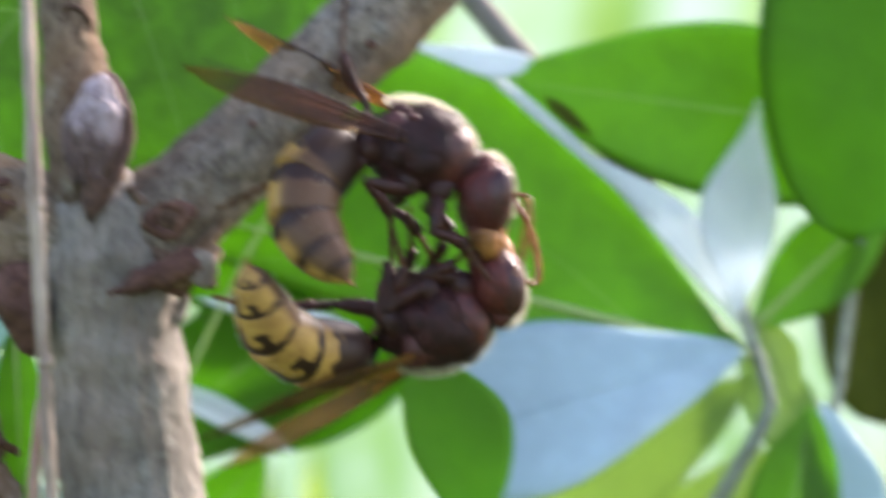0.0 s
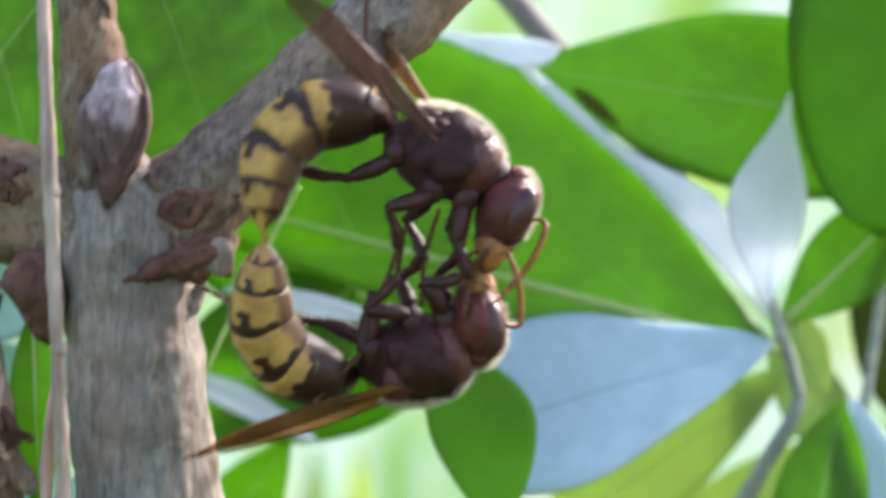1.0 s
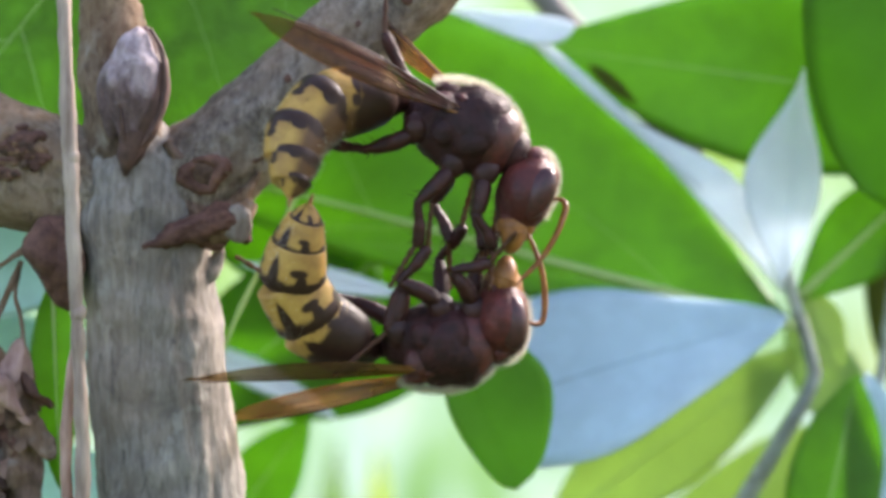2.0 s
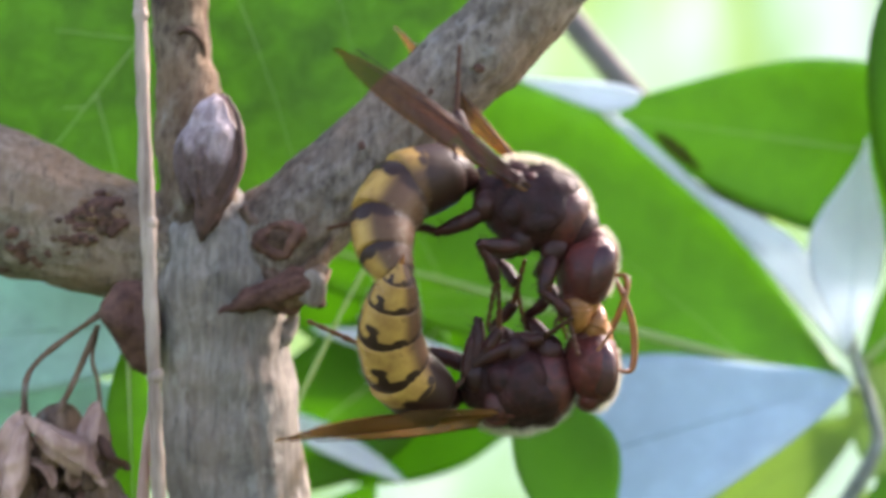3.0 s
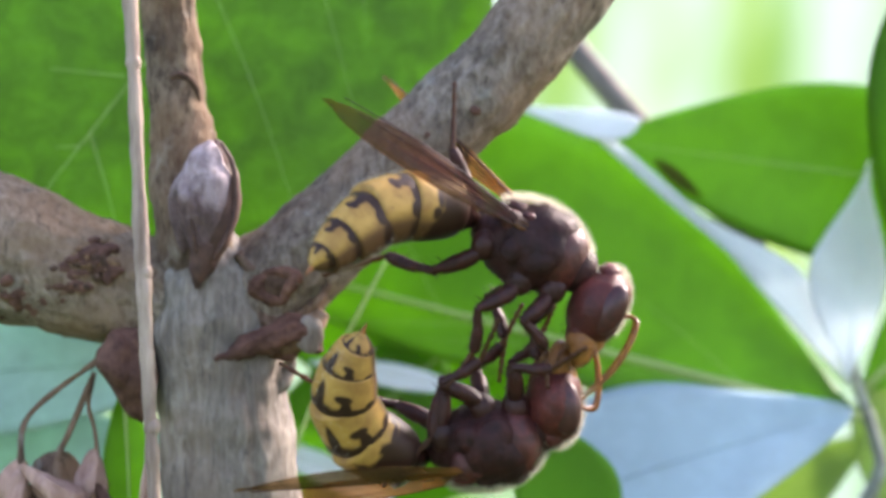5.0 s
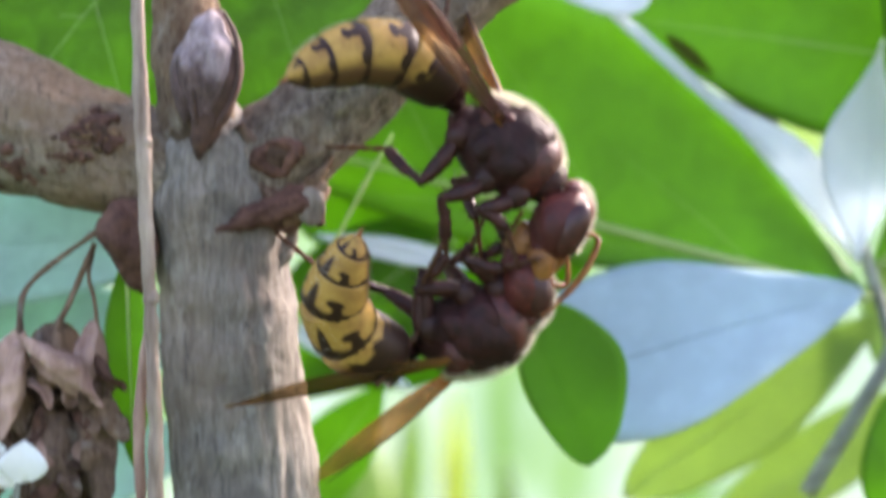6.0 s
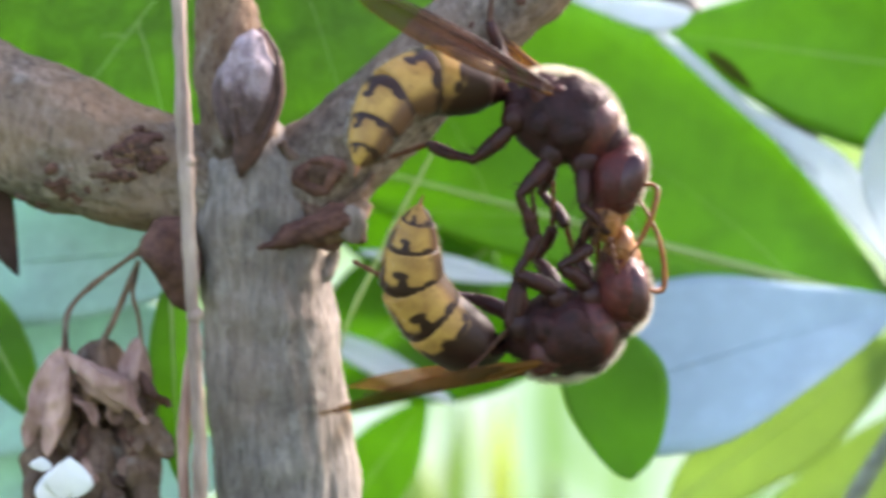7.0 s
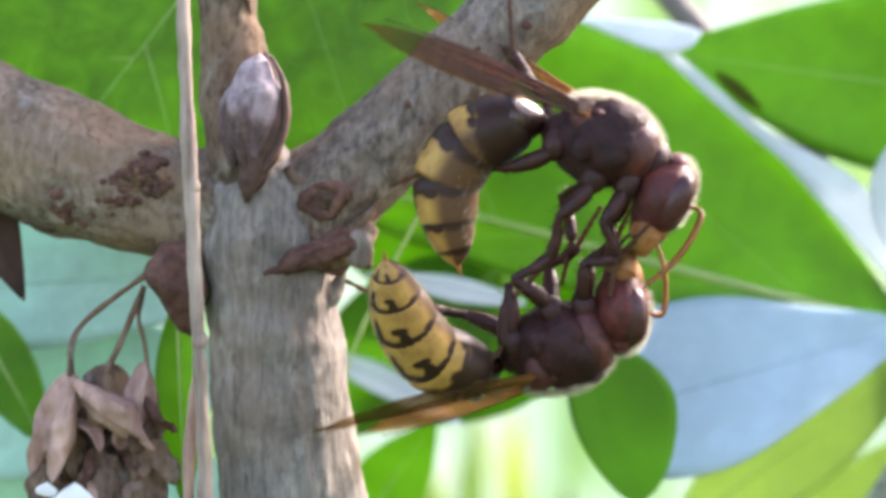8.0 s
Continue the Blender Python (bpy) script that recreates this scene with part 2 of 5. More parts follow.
def band_material(name, length, edge, point, spots):
    """One ring of a hornet's abdomen: yellow, with a dark front band that runs out in points."""
    n = Nodes(name)
    node = n.add("TexCoord")
    split = n.add("SeparateXYZ")
    n.link(node.outputs["Object"], split.inputs[0])
    along = n.math("DIVIDE", split.outputs[0], length * MM)
    turn = n.math("ARCTAN2", split.outputs[1], split.outputs[2])
    wobble = n.math("MULTIPLY", n.math("SUBTRACT", n.noise(900, 3, 0.5, node.outputs["Object"]), 0.5), 0.34)
    soft = n.add("MapRange", interpolation_type="SMOOTHSTEP")
    lean = n.math("ABSOLUTE", turn)
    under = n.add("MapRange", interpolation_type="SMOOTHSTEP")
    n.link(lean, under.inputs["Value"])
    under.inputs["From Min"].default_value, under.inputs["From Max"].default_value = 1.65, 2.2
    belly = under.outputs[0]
    stem = n.math("MAXIMUM", n.math("SUBTRACT", 1.0, n.math("MULTIPLY", n.math("ABSOLUTE", n.math("SUBTRACT", lean, 0.95)), 5.0)), 0.0)
    ridge = n.math("MAXIMUM", n.math("SUBTRACT", 1.0, n.math("MULTIPLY", lean, 5.0)), 0.0)
    back = n.math("MAXIMUM", n.math("SUBTRACT", 1.0, n.math("DIVIDE", lean, 1.7)), 0.0)
    reach = n.math("ADD", n.math("MULTIPLY_ADD", belly, 0.24, n.math("MULTIPLY_ADD", back, 0.16, edge)), n.math("MULTIPLY", n.math("MAXIMUM", n.math("POWER", stem, 0.6), n.math("MULTIPLY", n.math("POWER", ridge, 0.4), 1.7)), point))
    n.link(n.math("SUBTRACT", n.math("ADD", reach, wobble), along), soft.inputs["Value"])
    soft.inputs["From Min"].default_value, soft.inputs["From Max"].default_value = -0.09, 0.09
    band = soft.outputs[0]
    def spot(turned, place, wide, tall):
        side = n.math("POWER", n.math("DIVIDE", n.math("SUBTRACT", lean, turned), wide), 2.0)
        far = n.math("POWER", n.math("DIVIDE", n.math("SUBTRACT", along, place), tall), 2.0)
        return n.math("ADD", side, far)
    dist = n.math("MINIMUM", spot(0.86, edge + point, 0.30, 0.13), n.math("MINIMUM", spot(1.80, edge + 0.12, 0.26, 0.17), spot(1.4, edge + 0.04, 0.62, 0.12)))
    blot = n.add("MapRange", interpolation_type="SMOOTHSTEP")
    n.link(n.math("SUBTRACT", spots, n.math("ADD", dist, n.math("MULTIPLY", wobble, 4.0))), blot.inputs["Value"])
    blot.inputs["From Min"].default_value, blot.inputs["From Max"].default_value = -0.3, 0.3
    fleck = n.ramp(n.noise(1500, 3, 0.6, node.outputs["Object"], 0.4), [(0.62, (0, 0, 0)), (0.72, (0.5, 0.5, 0.5))])
    dark = n.math("MAXIMUM", n.math("MAXIMUM", band, blot.outputs[0]), fleck)
    grain = n.noise(2200, 4, 0.6, node.outputs["Object"])
    yellow = n.mix(grain, (0.33, 0.175, 0.036), (0.50, 0.305, 0.078))
    yellow = n.mix(n.ramp(n.noise(650, 4, 0.6, node.outputs["Object"]), [(0.42, (0, 0, 0)), (0.66, (0.7, 0.7, 0.7))]), yellow, (0.20, 0.090, 0.028))
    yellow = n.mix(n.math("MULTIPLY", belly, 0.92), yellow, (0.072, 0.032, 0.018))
    black = n.mix(grain, (0.013, 0.006, 0.004), (0.042, 0.016, 0.009))
    colour = n.mix(dark, yellow, black)
    return n.done(n.surface(colour, 0.46, n.bump(n.noise(5200, 3, 0.6, node.outputs["Object"]), 0.25, 0.00012), 0.25))


def wing_material(name, dark_tone, light_tone, amber):
    """Folded wing membrane, amber at its root as far as the given share of its length."""
    n = Nodes(name)
    node = n.add("TexCoord")
    split = n.add("SeparateXYZ")
    n.link(node.outputs["Object"], split.inputs[0])
    vein = n.noise(420, 3, 0.5, n.coords((0.5, 3, 1)))
    along = n.math("DIVIDE", split.outputs[0], 14.8 * MM)
    dark = n.mix(n.ramp(vein, [(0.42, (0, 0, 0)), (0.60, (1, 1, 1))]), dark_tone, light_tone)
    colour = n.mix(n.ramp(along, [(0.02, (1, 1, 1)), (amber, (0, 0, 0))]), dark, (0.46, 0.20, 0.045))
    colour = n.mix(n.ramp(split.outputs[1], [(0.0, (0, 0, 0)), (0.0007, (0.65, 0.65, 0.65))]), colour, (0.52, 0.25, 0.08))
    skin = n.surface(colour, 0.38, n.bump(vein, 0.3, 0.00015), 0.6)
    tissue = n.add("BsdfTranslucent")
    n.link(colour, tissue.inputs[0])
    mixed = n.add("MixShader")
    mixed.inputs[0].default_value = 0.6
    n.link(skin, mixed.inputs[1])
    n.link(tissue.outputs[0], mixed.inputs[2])
    clear = n.add("BsdfTransparent")
    clear.inputs[0].default_value = (0.9, 0.78, 0.6, 1)
    film = n.add("MixShader")
    n.link(n.math("ADD", 0.32, n.math("MULTIPLY", n.math("POWER", n.math("MAXIMUM", along, 0.0), 1.5), 0.48)), film.inputs[0])
    n.link(mixed.outputs[0], film.inputs[1])
    n.link(clear.outputs[0], film.inputs[2])
    return n.done(film.outputs[0])


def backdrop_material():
    """Far garden, too far off to be sharp: sunlit leaves and pale sky gaps painted as glow."""
    n = Nodes("far garden painted as glow")
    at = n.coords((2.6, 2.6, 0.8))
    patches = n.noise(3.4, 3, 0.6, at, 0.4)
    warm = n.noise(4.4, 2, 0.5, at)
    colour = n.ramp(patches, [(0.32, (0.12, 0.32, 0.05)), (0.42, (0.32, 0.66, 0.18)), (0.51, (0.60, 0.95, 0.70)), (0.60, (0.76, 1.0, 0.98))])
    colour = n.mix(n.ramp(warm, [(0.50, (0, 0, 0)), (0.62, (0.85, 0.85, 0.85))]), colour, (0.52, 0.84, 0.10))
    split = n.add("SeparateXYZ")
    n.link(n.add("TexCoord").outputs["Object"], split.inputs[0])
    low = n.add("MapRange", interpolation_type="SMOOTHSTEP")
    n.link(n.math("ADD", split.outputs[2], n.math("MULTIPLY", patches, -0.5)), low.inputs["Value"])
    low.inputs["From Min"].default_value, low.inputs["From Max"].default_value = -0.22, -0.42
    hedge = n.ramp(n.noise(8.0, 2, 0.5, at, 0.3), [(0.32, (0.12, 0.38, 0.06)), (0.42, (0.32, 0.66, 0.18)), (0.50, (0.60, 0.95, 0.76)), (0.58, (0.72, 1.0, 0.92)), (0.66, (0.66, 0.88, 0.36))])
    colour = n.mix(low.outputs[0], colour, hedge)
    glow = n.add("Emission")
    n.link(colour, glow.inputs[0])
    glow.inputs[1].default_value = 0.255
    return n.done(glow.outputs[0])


BARK = bark_material("grey bark", (0.308, 0.274, 0.235), (0.135, 0.116, 0.098), 0.26, 0.20, 0.6)
BARK_LIMB = bark_material("warm grey-brown bark", (0.36, 0.298, 0.236), (0.115, 0.088, 0.067), 0.5, 0.5)
BARK_SHOOT = bark_material("mottled shoot bark", (0.27, 0.205, 0.140), (0.050, 0.032, 0.024), 0.5, 0.35)
BARK_YOUNG = bark_material("brown young bark", (0.27, 0.178, 0.130), (0.095, 0.056, 0.040))
BARK_DARK = plain_material("dark torn bark", (0.15, 0.09, 0.06), (0.04, 0.022, 0.015), 1200, 0.9, 0.2, 0.9)
KNOT = plain_material("reddish knot wood", (0.19, 0.095, 0.066), (0.055, 0.024, 0.017), 1300, 0.8, 0.25, 0.9)
BUD = bud_material()
BUD_DARK = plain_material("dark bud scale", (0.15, 0.076, 0.056), (0.045, 0.022, 0.017), 1000, 0.7, 0.4, 0.5)
STRAW = plain_material("dry straw stalk", (0.62, 0.49, 0.395), (0.16, 0.10, 0.075), 900, 0.7, 0.35, 0.6, (1, 1, 0.15))
HUSK = plain_material("papery brown husk", (0.56, 0.365, 0.285), (0.20, 0.100, 0.075), 800, 0.75, 0.25, 1.0, (1, 1, 0.3))
DEAD = plain_material("withered leaf", (0.10, 0.055, 0.04), (0.03, 0.017, 0.013), 500, 0.8, 0.2, 0.5)
PETAL = plain_material("white petal", (0.92, 0.92, 0.90), (0.80, 0.80, 0.78), 500, 0.6, 0.3, 0.1)
LEAF = leaf_material("green leaf", (0.070, 0.160, 0.022), (0.300, 0.620, 0.052), 0.44, 0.58, 0.14)
# shade of the background put into a dark leaf colour
LEAF_SHADE = leaf_material("olive leaf painted dark for shade", (0.085, 0.100, 0.016), (0.15, 0.17, 0.015), 0.75, 0.3, 0.4, 0.1)
LEAF_BROAD = leaf_material("veined green leaf", (0.066, 0.155, 0.018), (0.245, 0.510, 0.034), 0.44, 0.52, 0.40)
LEAF_DEEP = leaf_material("deep green leaf", (0.060, 0.150, 0.014), (0.24, 0.56, 0.030), 0.55, 0.45, 0.1, 0.16)
LEAF_YOUNG = leaf_material("yellow-green leaf", (0.22, 0.33, 0.11), (0.52, 0.70, 0.24), 0.42, 0.55)
GRASS_SUN = leaf_material("sunlit yellow-green blade", (0.36, 0.42, 0.08), (0.80, 0.90, 0.20), 0.5, 0.6)
# sky reflection on glossy leaves is put into these two base colours
LEAF_PALE = leaf_material("leaf with painted pale sky sheen", (0.88, 0.92, 0.94), (0.86, 0.93, 0.97), 0.30, 0.48, 0.1, 0.45)
LEAF_BLUE = leaf_material("leaf with painted blue-grey sky sheen", (0.46, 0.62, 0.68), (0.40, 0.58, 0.62), 0.34, 0.28, 0.1, 0.45)
LEAF_ROUND = leaf_material("rounded green leaf", (0.085, 0.235, 0.018), (0.30, 0.68, 0.04), 0.8, 0.40)
LEAF_TEAL = leaf_material("pale teal leaf underside", (0.42, 0.66, 0.54), (0.31, 0.64, 0.45), 0.45, 0.34, 0.5, 0.2)
RIB = leaf_material("pale leaf rib", (0.46, 0.58, 0.22), (0.45, 0.80, 0.16), 0.5, 0.2)
STEM = plain_material("green-grey twig skin", (0.34, 0.38, 0.32), (0.16, 0.16, 0.14), 900, 0.6, 0.35, 0.3)
FAR_TWIG = plain_material("grey twig", (0.30, 0.26, 0.23), (0.16, 0.13, 0.115), 600, 0.8, 0.25, 0.3)
THORAX = plain_material("dark chestnut thorax", (0.052, 0.0125, 0.0105), (0.012, 0.0045, 0.004), 1100, 0.58, 0.24, 1.0)
CHESTNUT = plain_material("red-brown head", (0.145, 0.030, 0.022), (0.045, 0.011, 0.009), 1000, 0.50, 0.28, 1.0)
COLLAR = plain_material("dark red-brown collar", (0.12, 0.024, 0.018), (0.035, 0.009, 0.007), 1400, 0.5, 0.4, 0.6)
RING_DARK = plain_material("dark brown first ring", (0.040, 0.013, 0.009), (0.012, 0.005, 0.004), 1400, 0.26, 0.5, 0.4)
EYE = plain_material("dark compound eye", (0.085, 0.022, 0.020), (0.035, 0.011, 0.010), 3000, 0.34, 0.40, 0.1)
FACE = plain_material("orange-yellow face", (0.37, 0.16, 0.036), (0.17, 0.060, 0.018), 1000, 0.45, 0.35, 0.4)
LEG = plain_material("brown leg", (0.062, 0.016, 0.011), (0.014, 0.005, 0.004), 1000, 0.46, 0.28, 1.0)
TARSUS = leaf_material("amber foot", (0.10, 0.042, 0.023), (0.34, 0.20, 0.105), 0.4, 0.40)
FEELER = plain_material("orange-brown feeler", (0.40, 0.15, 0.035), (0.17, 0.050, 0.015), 1400, 0.4, 0.45, 0.2)
WING = wing_material("purple-brown wing membrane", (0.075, 0.028, 0.022), (0.165, 0.066, 0.048), 0.06)
# lit copy of the wing: sun shining through it deepens the amber colour
WING_AMBER_LIT = wing_material("amber wing membrane with painted backlight", (0.085, 0.042, 0.020), (0.22, 0.125, 0.052), 0.30)
HAIR = leaf_material("pale golden hair", (0.66, 0.60, 0.46), (0.98, 0.96, 0.86), 0.5, 0.78)
FUZZ = plain_material("dark brown hair", (0.10, 0.040, 0.022), (0.03, 0.012, 0.008), 900, 0.6, 0.3, 0.1)
LENGTHS = (2.1, 3.1, 2.7, 2.3, 1.7, 1.3)
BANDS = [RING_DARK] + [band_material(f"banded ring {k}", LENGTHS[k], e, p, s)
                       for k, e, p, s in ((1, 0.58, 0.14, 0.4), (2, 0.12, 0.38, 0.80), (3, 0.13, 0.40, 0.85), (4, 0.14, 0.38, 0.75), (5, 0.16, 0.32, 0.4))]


# ---- building blocks ----
def vec(p):
    """Millimetres to metres."""
    return Vector(p) * MM


def part(name, bm, material, parent=None, label="", smooth=True):
    """Links a bmesh as one mesh object under a thing or a part."""
    mesh = bpy.data.meshes.new(name)
    bm.normal_update()
    bm.to_mesh(mesh)
    bm.free()
    mesh.materials.append(material)
    if smooth:
        mesh.polygons.foreach_set("use_smooth", [True] * len(mesh.polygons))
    ob = new(name, mesh)
    ob.parent = parent
    return tagged(ob, label)


def spline(points, steps):
    """A smooth line through the points (tuples of equal length), sampled evenly from point to point."""
    p = [np.array(q, float) for q in points]
    p = [2 * p[0] - p[1]] + p + [2 * p[-1] - p[-2]]
    out = []
    for a, b, c, d in zip(p, p[1:], p[2:], p[3:]):
        for s in np.arange(steps) / steps:
            out.append(0.5 * (2 * b + (c - a) * s + (2 * a - 5 * b + 4 * c - d) * s * s + (3 * b - a - 3 * c + d) * s ** 3))
    return np.array(out + [p[-2]])


def tube(rows, sides=16, steps=6, rough=0.0, grain=300.0, close=True, furrow=0.0):
    """A limb along rows of (x, y, z, radius) in millimetres, with an uneven skin."""
    line = spline(rows, steps)
    bm = bmesh.new()
    rings, across = [], Vector((0, -1, 0))
    for k, (x, y, z, r) in enumerate(line):
        here = vec((x, y, z))
        way = Vector((line[min(k + 1, len(line) - 1)] - line[max(k - 1, 0)])[:3]).normalized()
        across = (across - way * across.dot(way)).normalized()
        side = way.cross(across)
        ring = []
        for j in range(sides):
            a = 2 * math.pi * j / sides
            out = across * math.cos(a) + side * math.sin(a)
            spot = here + out * r * MM
            if rough:
                lump = noise.noise(spot * grain) * 0.7 + noise.noise(spot * grain * 3.1) * 0.3
                spot += out * lump * rough * MM
            if furrow:
                groove = noise.noise(Vector((6.5 * math.cos(a), 6.5 * math.sin(a), here.length * 130))) + 0.5 * noise.noise(Vector((15 * math.cos(a), 15 * math.sin(a), here.length * 260)))
                spot += out * (groove - 0.25 * abs(groove)) * furrow * MM
            ring.append(bm.verts.new(spot))
        rings.append(ring)
    for a, b in zip(rings, rings[1:]):
        for j in range(sides):
            bm.faces.new((a[j], a[(j + 1) % sides], b[(j + 1) % sides], b[j]))
    if close:
        bm.faces.new(rings[0][::-1])
        bm.faces.new(rings[-1])
    bmesh.ops.recalc_face_normals(bm, faces=bm.faces)
    return bm


def lump(rx, ry, rz, at=(0, 0, 0), u=20, v=12, rough=0.0, grain=400.0, shape=None):
    """A rounded body with half-axes in millimetres; shape(p) may push each unit point about."""
    bm = bmesh.new()
    bmesh.ops.create_uvsphere(bm, u_segments=u, v_segments=v, radius=1)
    for w in bm.verts:
        p = w.co.copy()
        if shape:
            p = Vector(shape(p))
        q = Vector((p.x * rx, p.y * ry, p.z * rz)) * MM
        if rough:
            q += w.co * (noise.noise((q + vec(at)) * grain) * rough * MM)
        w.co = q + vec(at)
    return bm


def join(*parts):
    """Several bmeshes as one."""
    whole = bmesh.new()
    for bm in parts:
        mesh = bpy.data.meshes.new("piece")
        bm.to_mesh(mesh)
        bm.free()
        whole.from_mesh(mesh)
        bpy.data.meshes.remove(mesh)
    return whole


# ---- leaves ----
def blade(base, tip, half, normal, bend, fold, shape, curl, seed, thick=0.22, nu=28, nv=12, taper=0.85, lop=1.0):
    """A leaf's blade: an outline about the line from base to tip, bent, folded on its rib and curled at its edges; lop: width of its left half against the right."""
    rng = random.Random(seed)
    base, tip = Vector(base), Vector(tip)
    way = tip - base
    length = way.length
    way = way.normalized()
    normal = Vector(normal)
    normal = (normal - way * normal.dot(way)).normalized()
    side = way.cross(normal)
    phase = rng.uniform(0, 6)
    bm = bmesh.new()
    sheets = []
    for level in (0.0, -thick):
        rows = []
        for i in range(nu + 1):
            s = i / nu
            w = half * (math.sin(math.pi * min(1, s ** shape)) ** taper + 0.012)
            row = []
            for j in range(nv + 1):
                q = 2 * j / nv - 1
                wave = 0.03 * half * math.sin(7 * s + phase + 2 * q) + 0.02 * half * math.sin(15 * s + 3 * q + phase)
                out = q * w * (lop if q < 0 else 1) * (1 + 0.025 * math.sin(11 * s + phase) * abs(q))
                lift = bend * length * (s - s * s) * 4 + fold * abs(out) + curl * half * max(0, abs(q) - 0.6) ** 2 * (1 if q > 0 else 0.4) + wave * abs(q)
                p = base + way * (s * length) + side * out + normal * (lift + level)
                row.append(bm.verts.new(p * MM))
            rows.append(row)
        sheets.append(rows)
    up, low = sheets
    for i in range(nu):
        for j in range(nv):
            bm.faces.new((up[i][j], up[i + 1][j], up[i + 1][j + 1], up[i][j + 1]))
            bm.faces.new((low[i][j], low[i][j + 1], low[i + 1][j + 1], low[i + 1][j]))
        for j in (0, nv):
            bm.faces.new((up[i][j], low[i][j], low[i + 1][j], up[i + 1][j]))
    for i in (0, nu):
        for j in range(nv):
            bm.faces.new((up[i][j], up[i][j + 1], low[i][j + 1], low[i][j]))
    bmesh.ops.recalc_face_normals(bm, faces=bm.faces)
    return bm, (base, way, normal, side, length)


def leaf(base, tip, half, normal, material, label, bend=0.05, fold=0.12, shape=0.8, curl=0.0, seed=1, veins=0, rib=0.11, vein=0.10, taper=0.85, lop=1.0):
    thing = new("leaf")
    bm, (b, way, up, side, length) = blade(base, tip, half, normal, bend, fold, shape, curl, seed, taper=taper, lop=lop)
    part("blade", bm, material, thing)

    def at(s, out, lift):
        return b + way * (s * length) + side * out + up * (bend * length * (s - s * s) * 4 + fold * abs(out) + lift)
    rows = [(*at(s, 0, 0.05), rib * (1.1 - s)) for s in (0.0, 0.2, 0.4, 0.6, 0.8, 0.97)]
    part("midrib", tube(rows, 8, 3), material if material in (LEAF_PALE, LEAF_TEAL, LEAF_BLUE, LEAF_ROUND, LEAF_DEEP, LEAF_SHADE, DEAD) else RIB, thing)
    rng = random.Random(seed + 50)
    for k in range(veins):
        for sign in (-1, 1):
            s = 0.10 + 0.72 * (k + rng.uniform(0.1, 0.6)) / veins
            w = half * (lop if sign < 0 else 1) * math.sin(math.pi * s ** shape) ** taper
            rows = []
            for g in (0.0, 0.3, 0.6, 0.88):
                ss = min(0.97, s + 0.20 * g + 0.05 * g * g)
                rows.append((*at(ss, sign * w * g * 0.95, 0.04 + rng.uniform(-0.02, 0.02)), vein * (1.05 - g)))
            part("vein", tube(rows, 6, 3), RIB, thing)
    return tagged(thing, label, "leaf", "leaves of the shrub")


# ---- the place behind: ground and far garden ----
def ground_sheet():
    bm = bmesh.new()
    bmesh.ops.create_grid(bm, x_segments=40, y_segments=40, size=60)
    for w in bm.verts:
        w.co.z = -1.3 + 0.05 * noise.noise(w.co * 0.6)
    n = Nodes("grassy soil")
    at = n.coords()
    colour = n.ramp(n.noise(2.2, 6, 0.6, at), [(0.3, (0.06, 0.05, 0.03)), (0.5, (0.05, 0.10, 0.02)), (0.7, (0.09, 0.17, 0.03))])
    mat = n.done(n.surface(colour, 0.95, n.bump(n.noise(30, 5, 0.7, at), 0.8, 0.03), 0.2))
    tagged(part("ground", bm, mat), "grassy garden ground under the shrub", "ground", kind="structure")


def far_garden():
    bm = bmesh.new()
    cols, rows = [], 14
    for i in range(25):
        # curved sheet that shines by itself, its daylight painted on
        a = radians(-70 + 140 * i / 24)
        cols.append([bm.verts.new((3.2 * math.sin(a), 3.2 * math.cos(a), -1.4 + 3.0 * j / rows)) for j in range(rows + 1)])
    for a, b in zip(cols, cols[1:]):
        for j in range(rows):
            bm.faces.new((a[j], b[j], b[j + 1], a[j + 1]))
    tagged(part("backdrop", bm, backdrop_material()), "blurred sunlit foliage painted on a glowing sheet far behind the shrub", "backdrop", kind="structure")


ground_sheet()
far_garden()


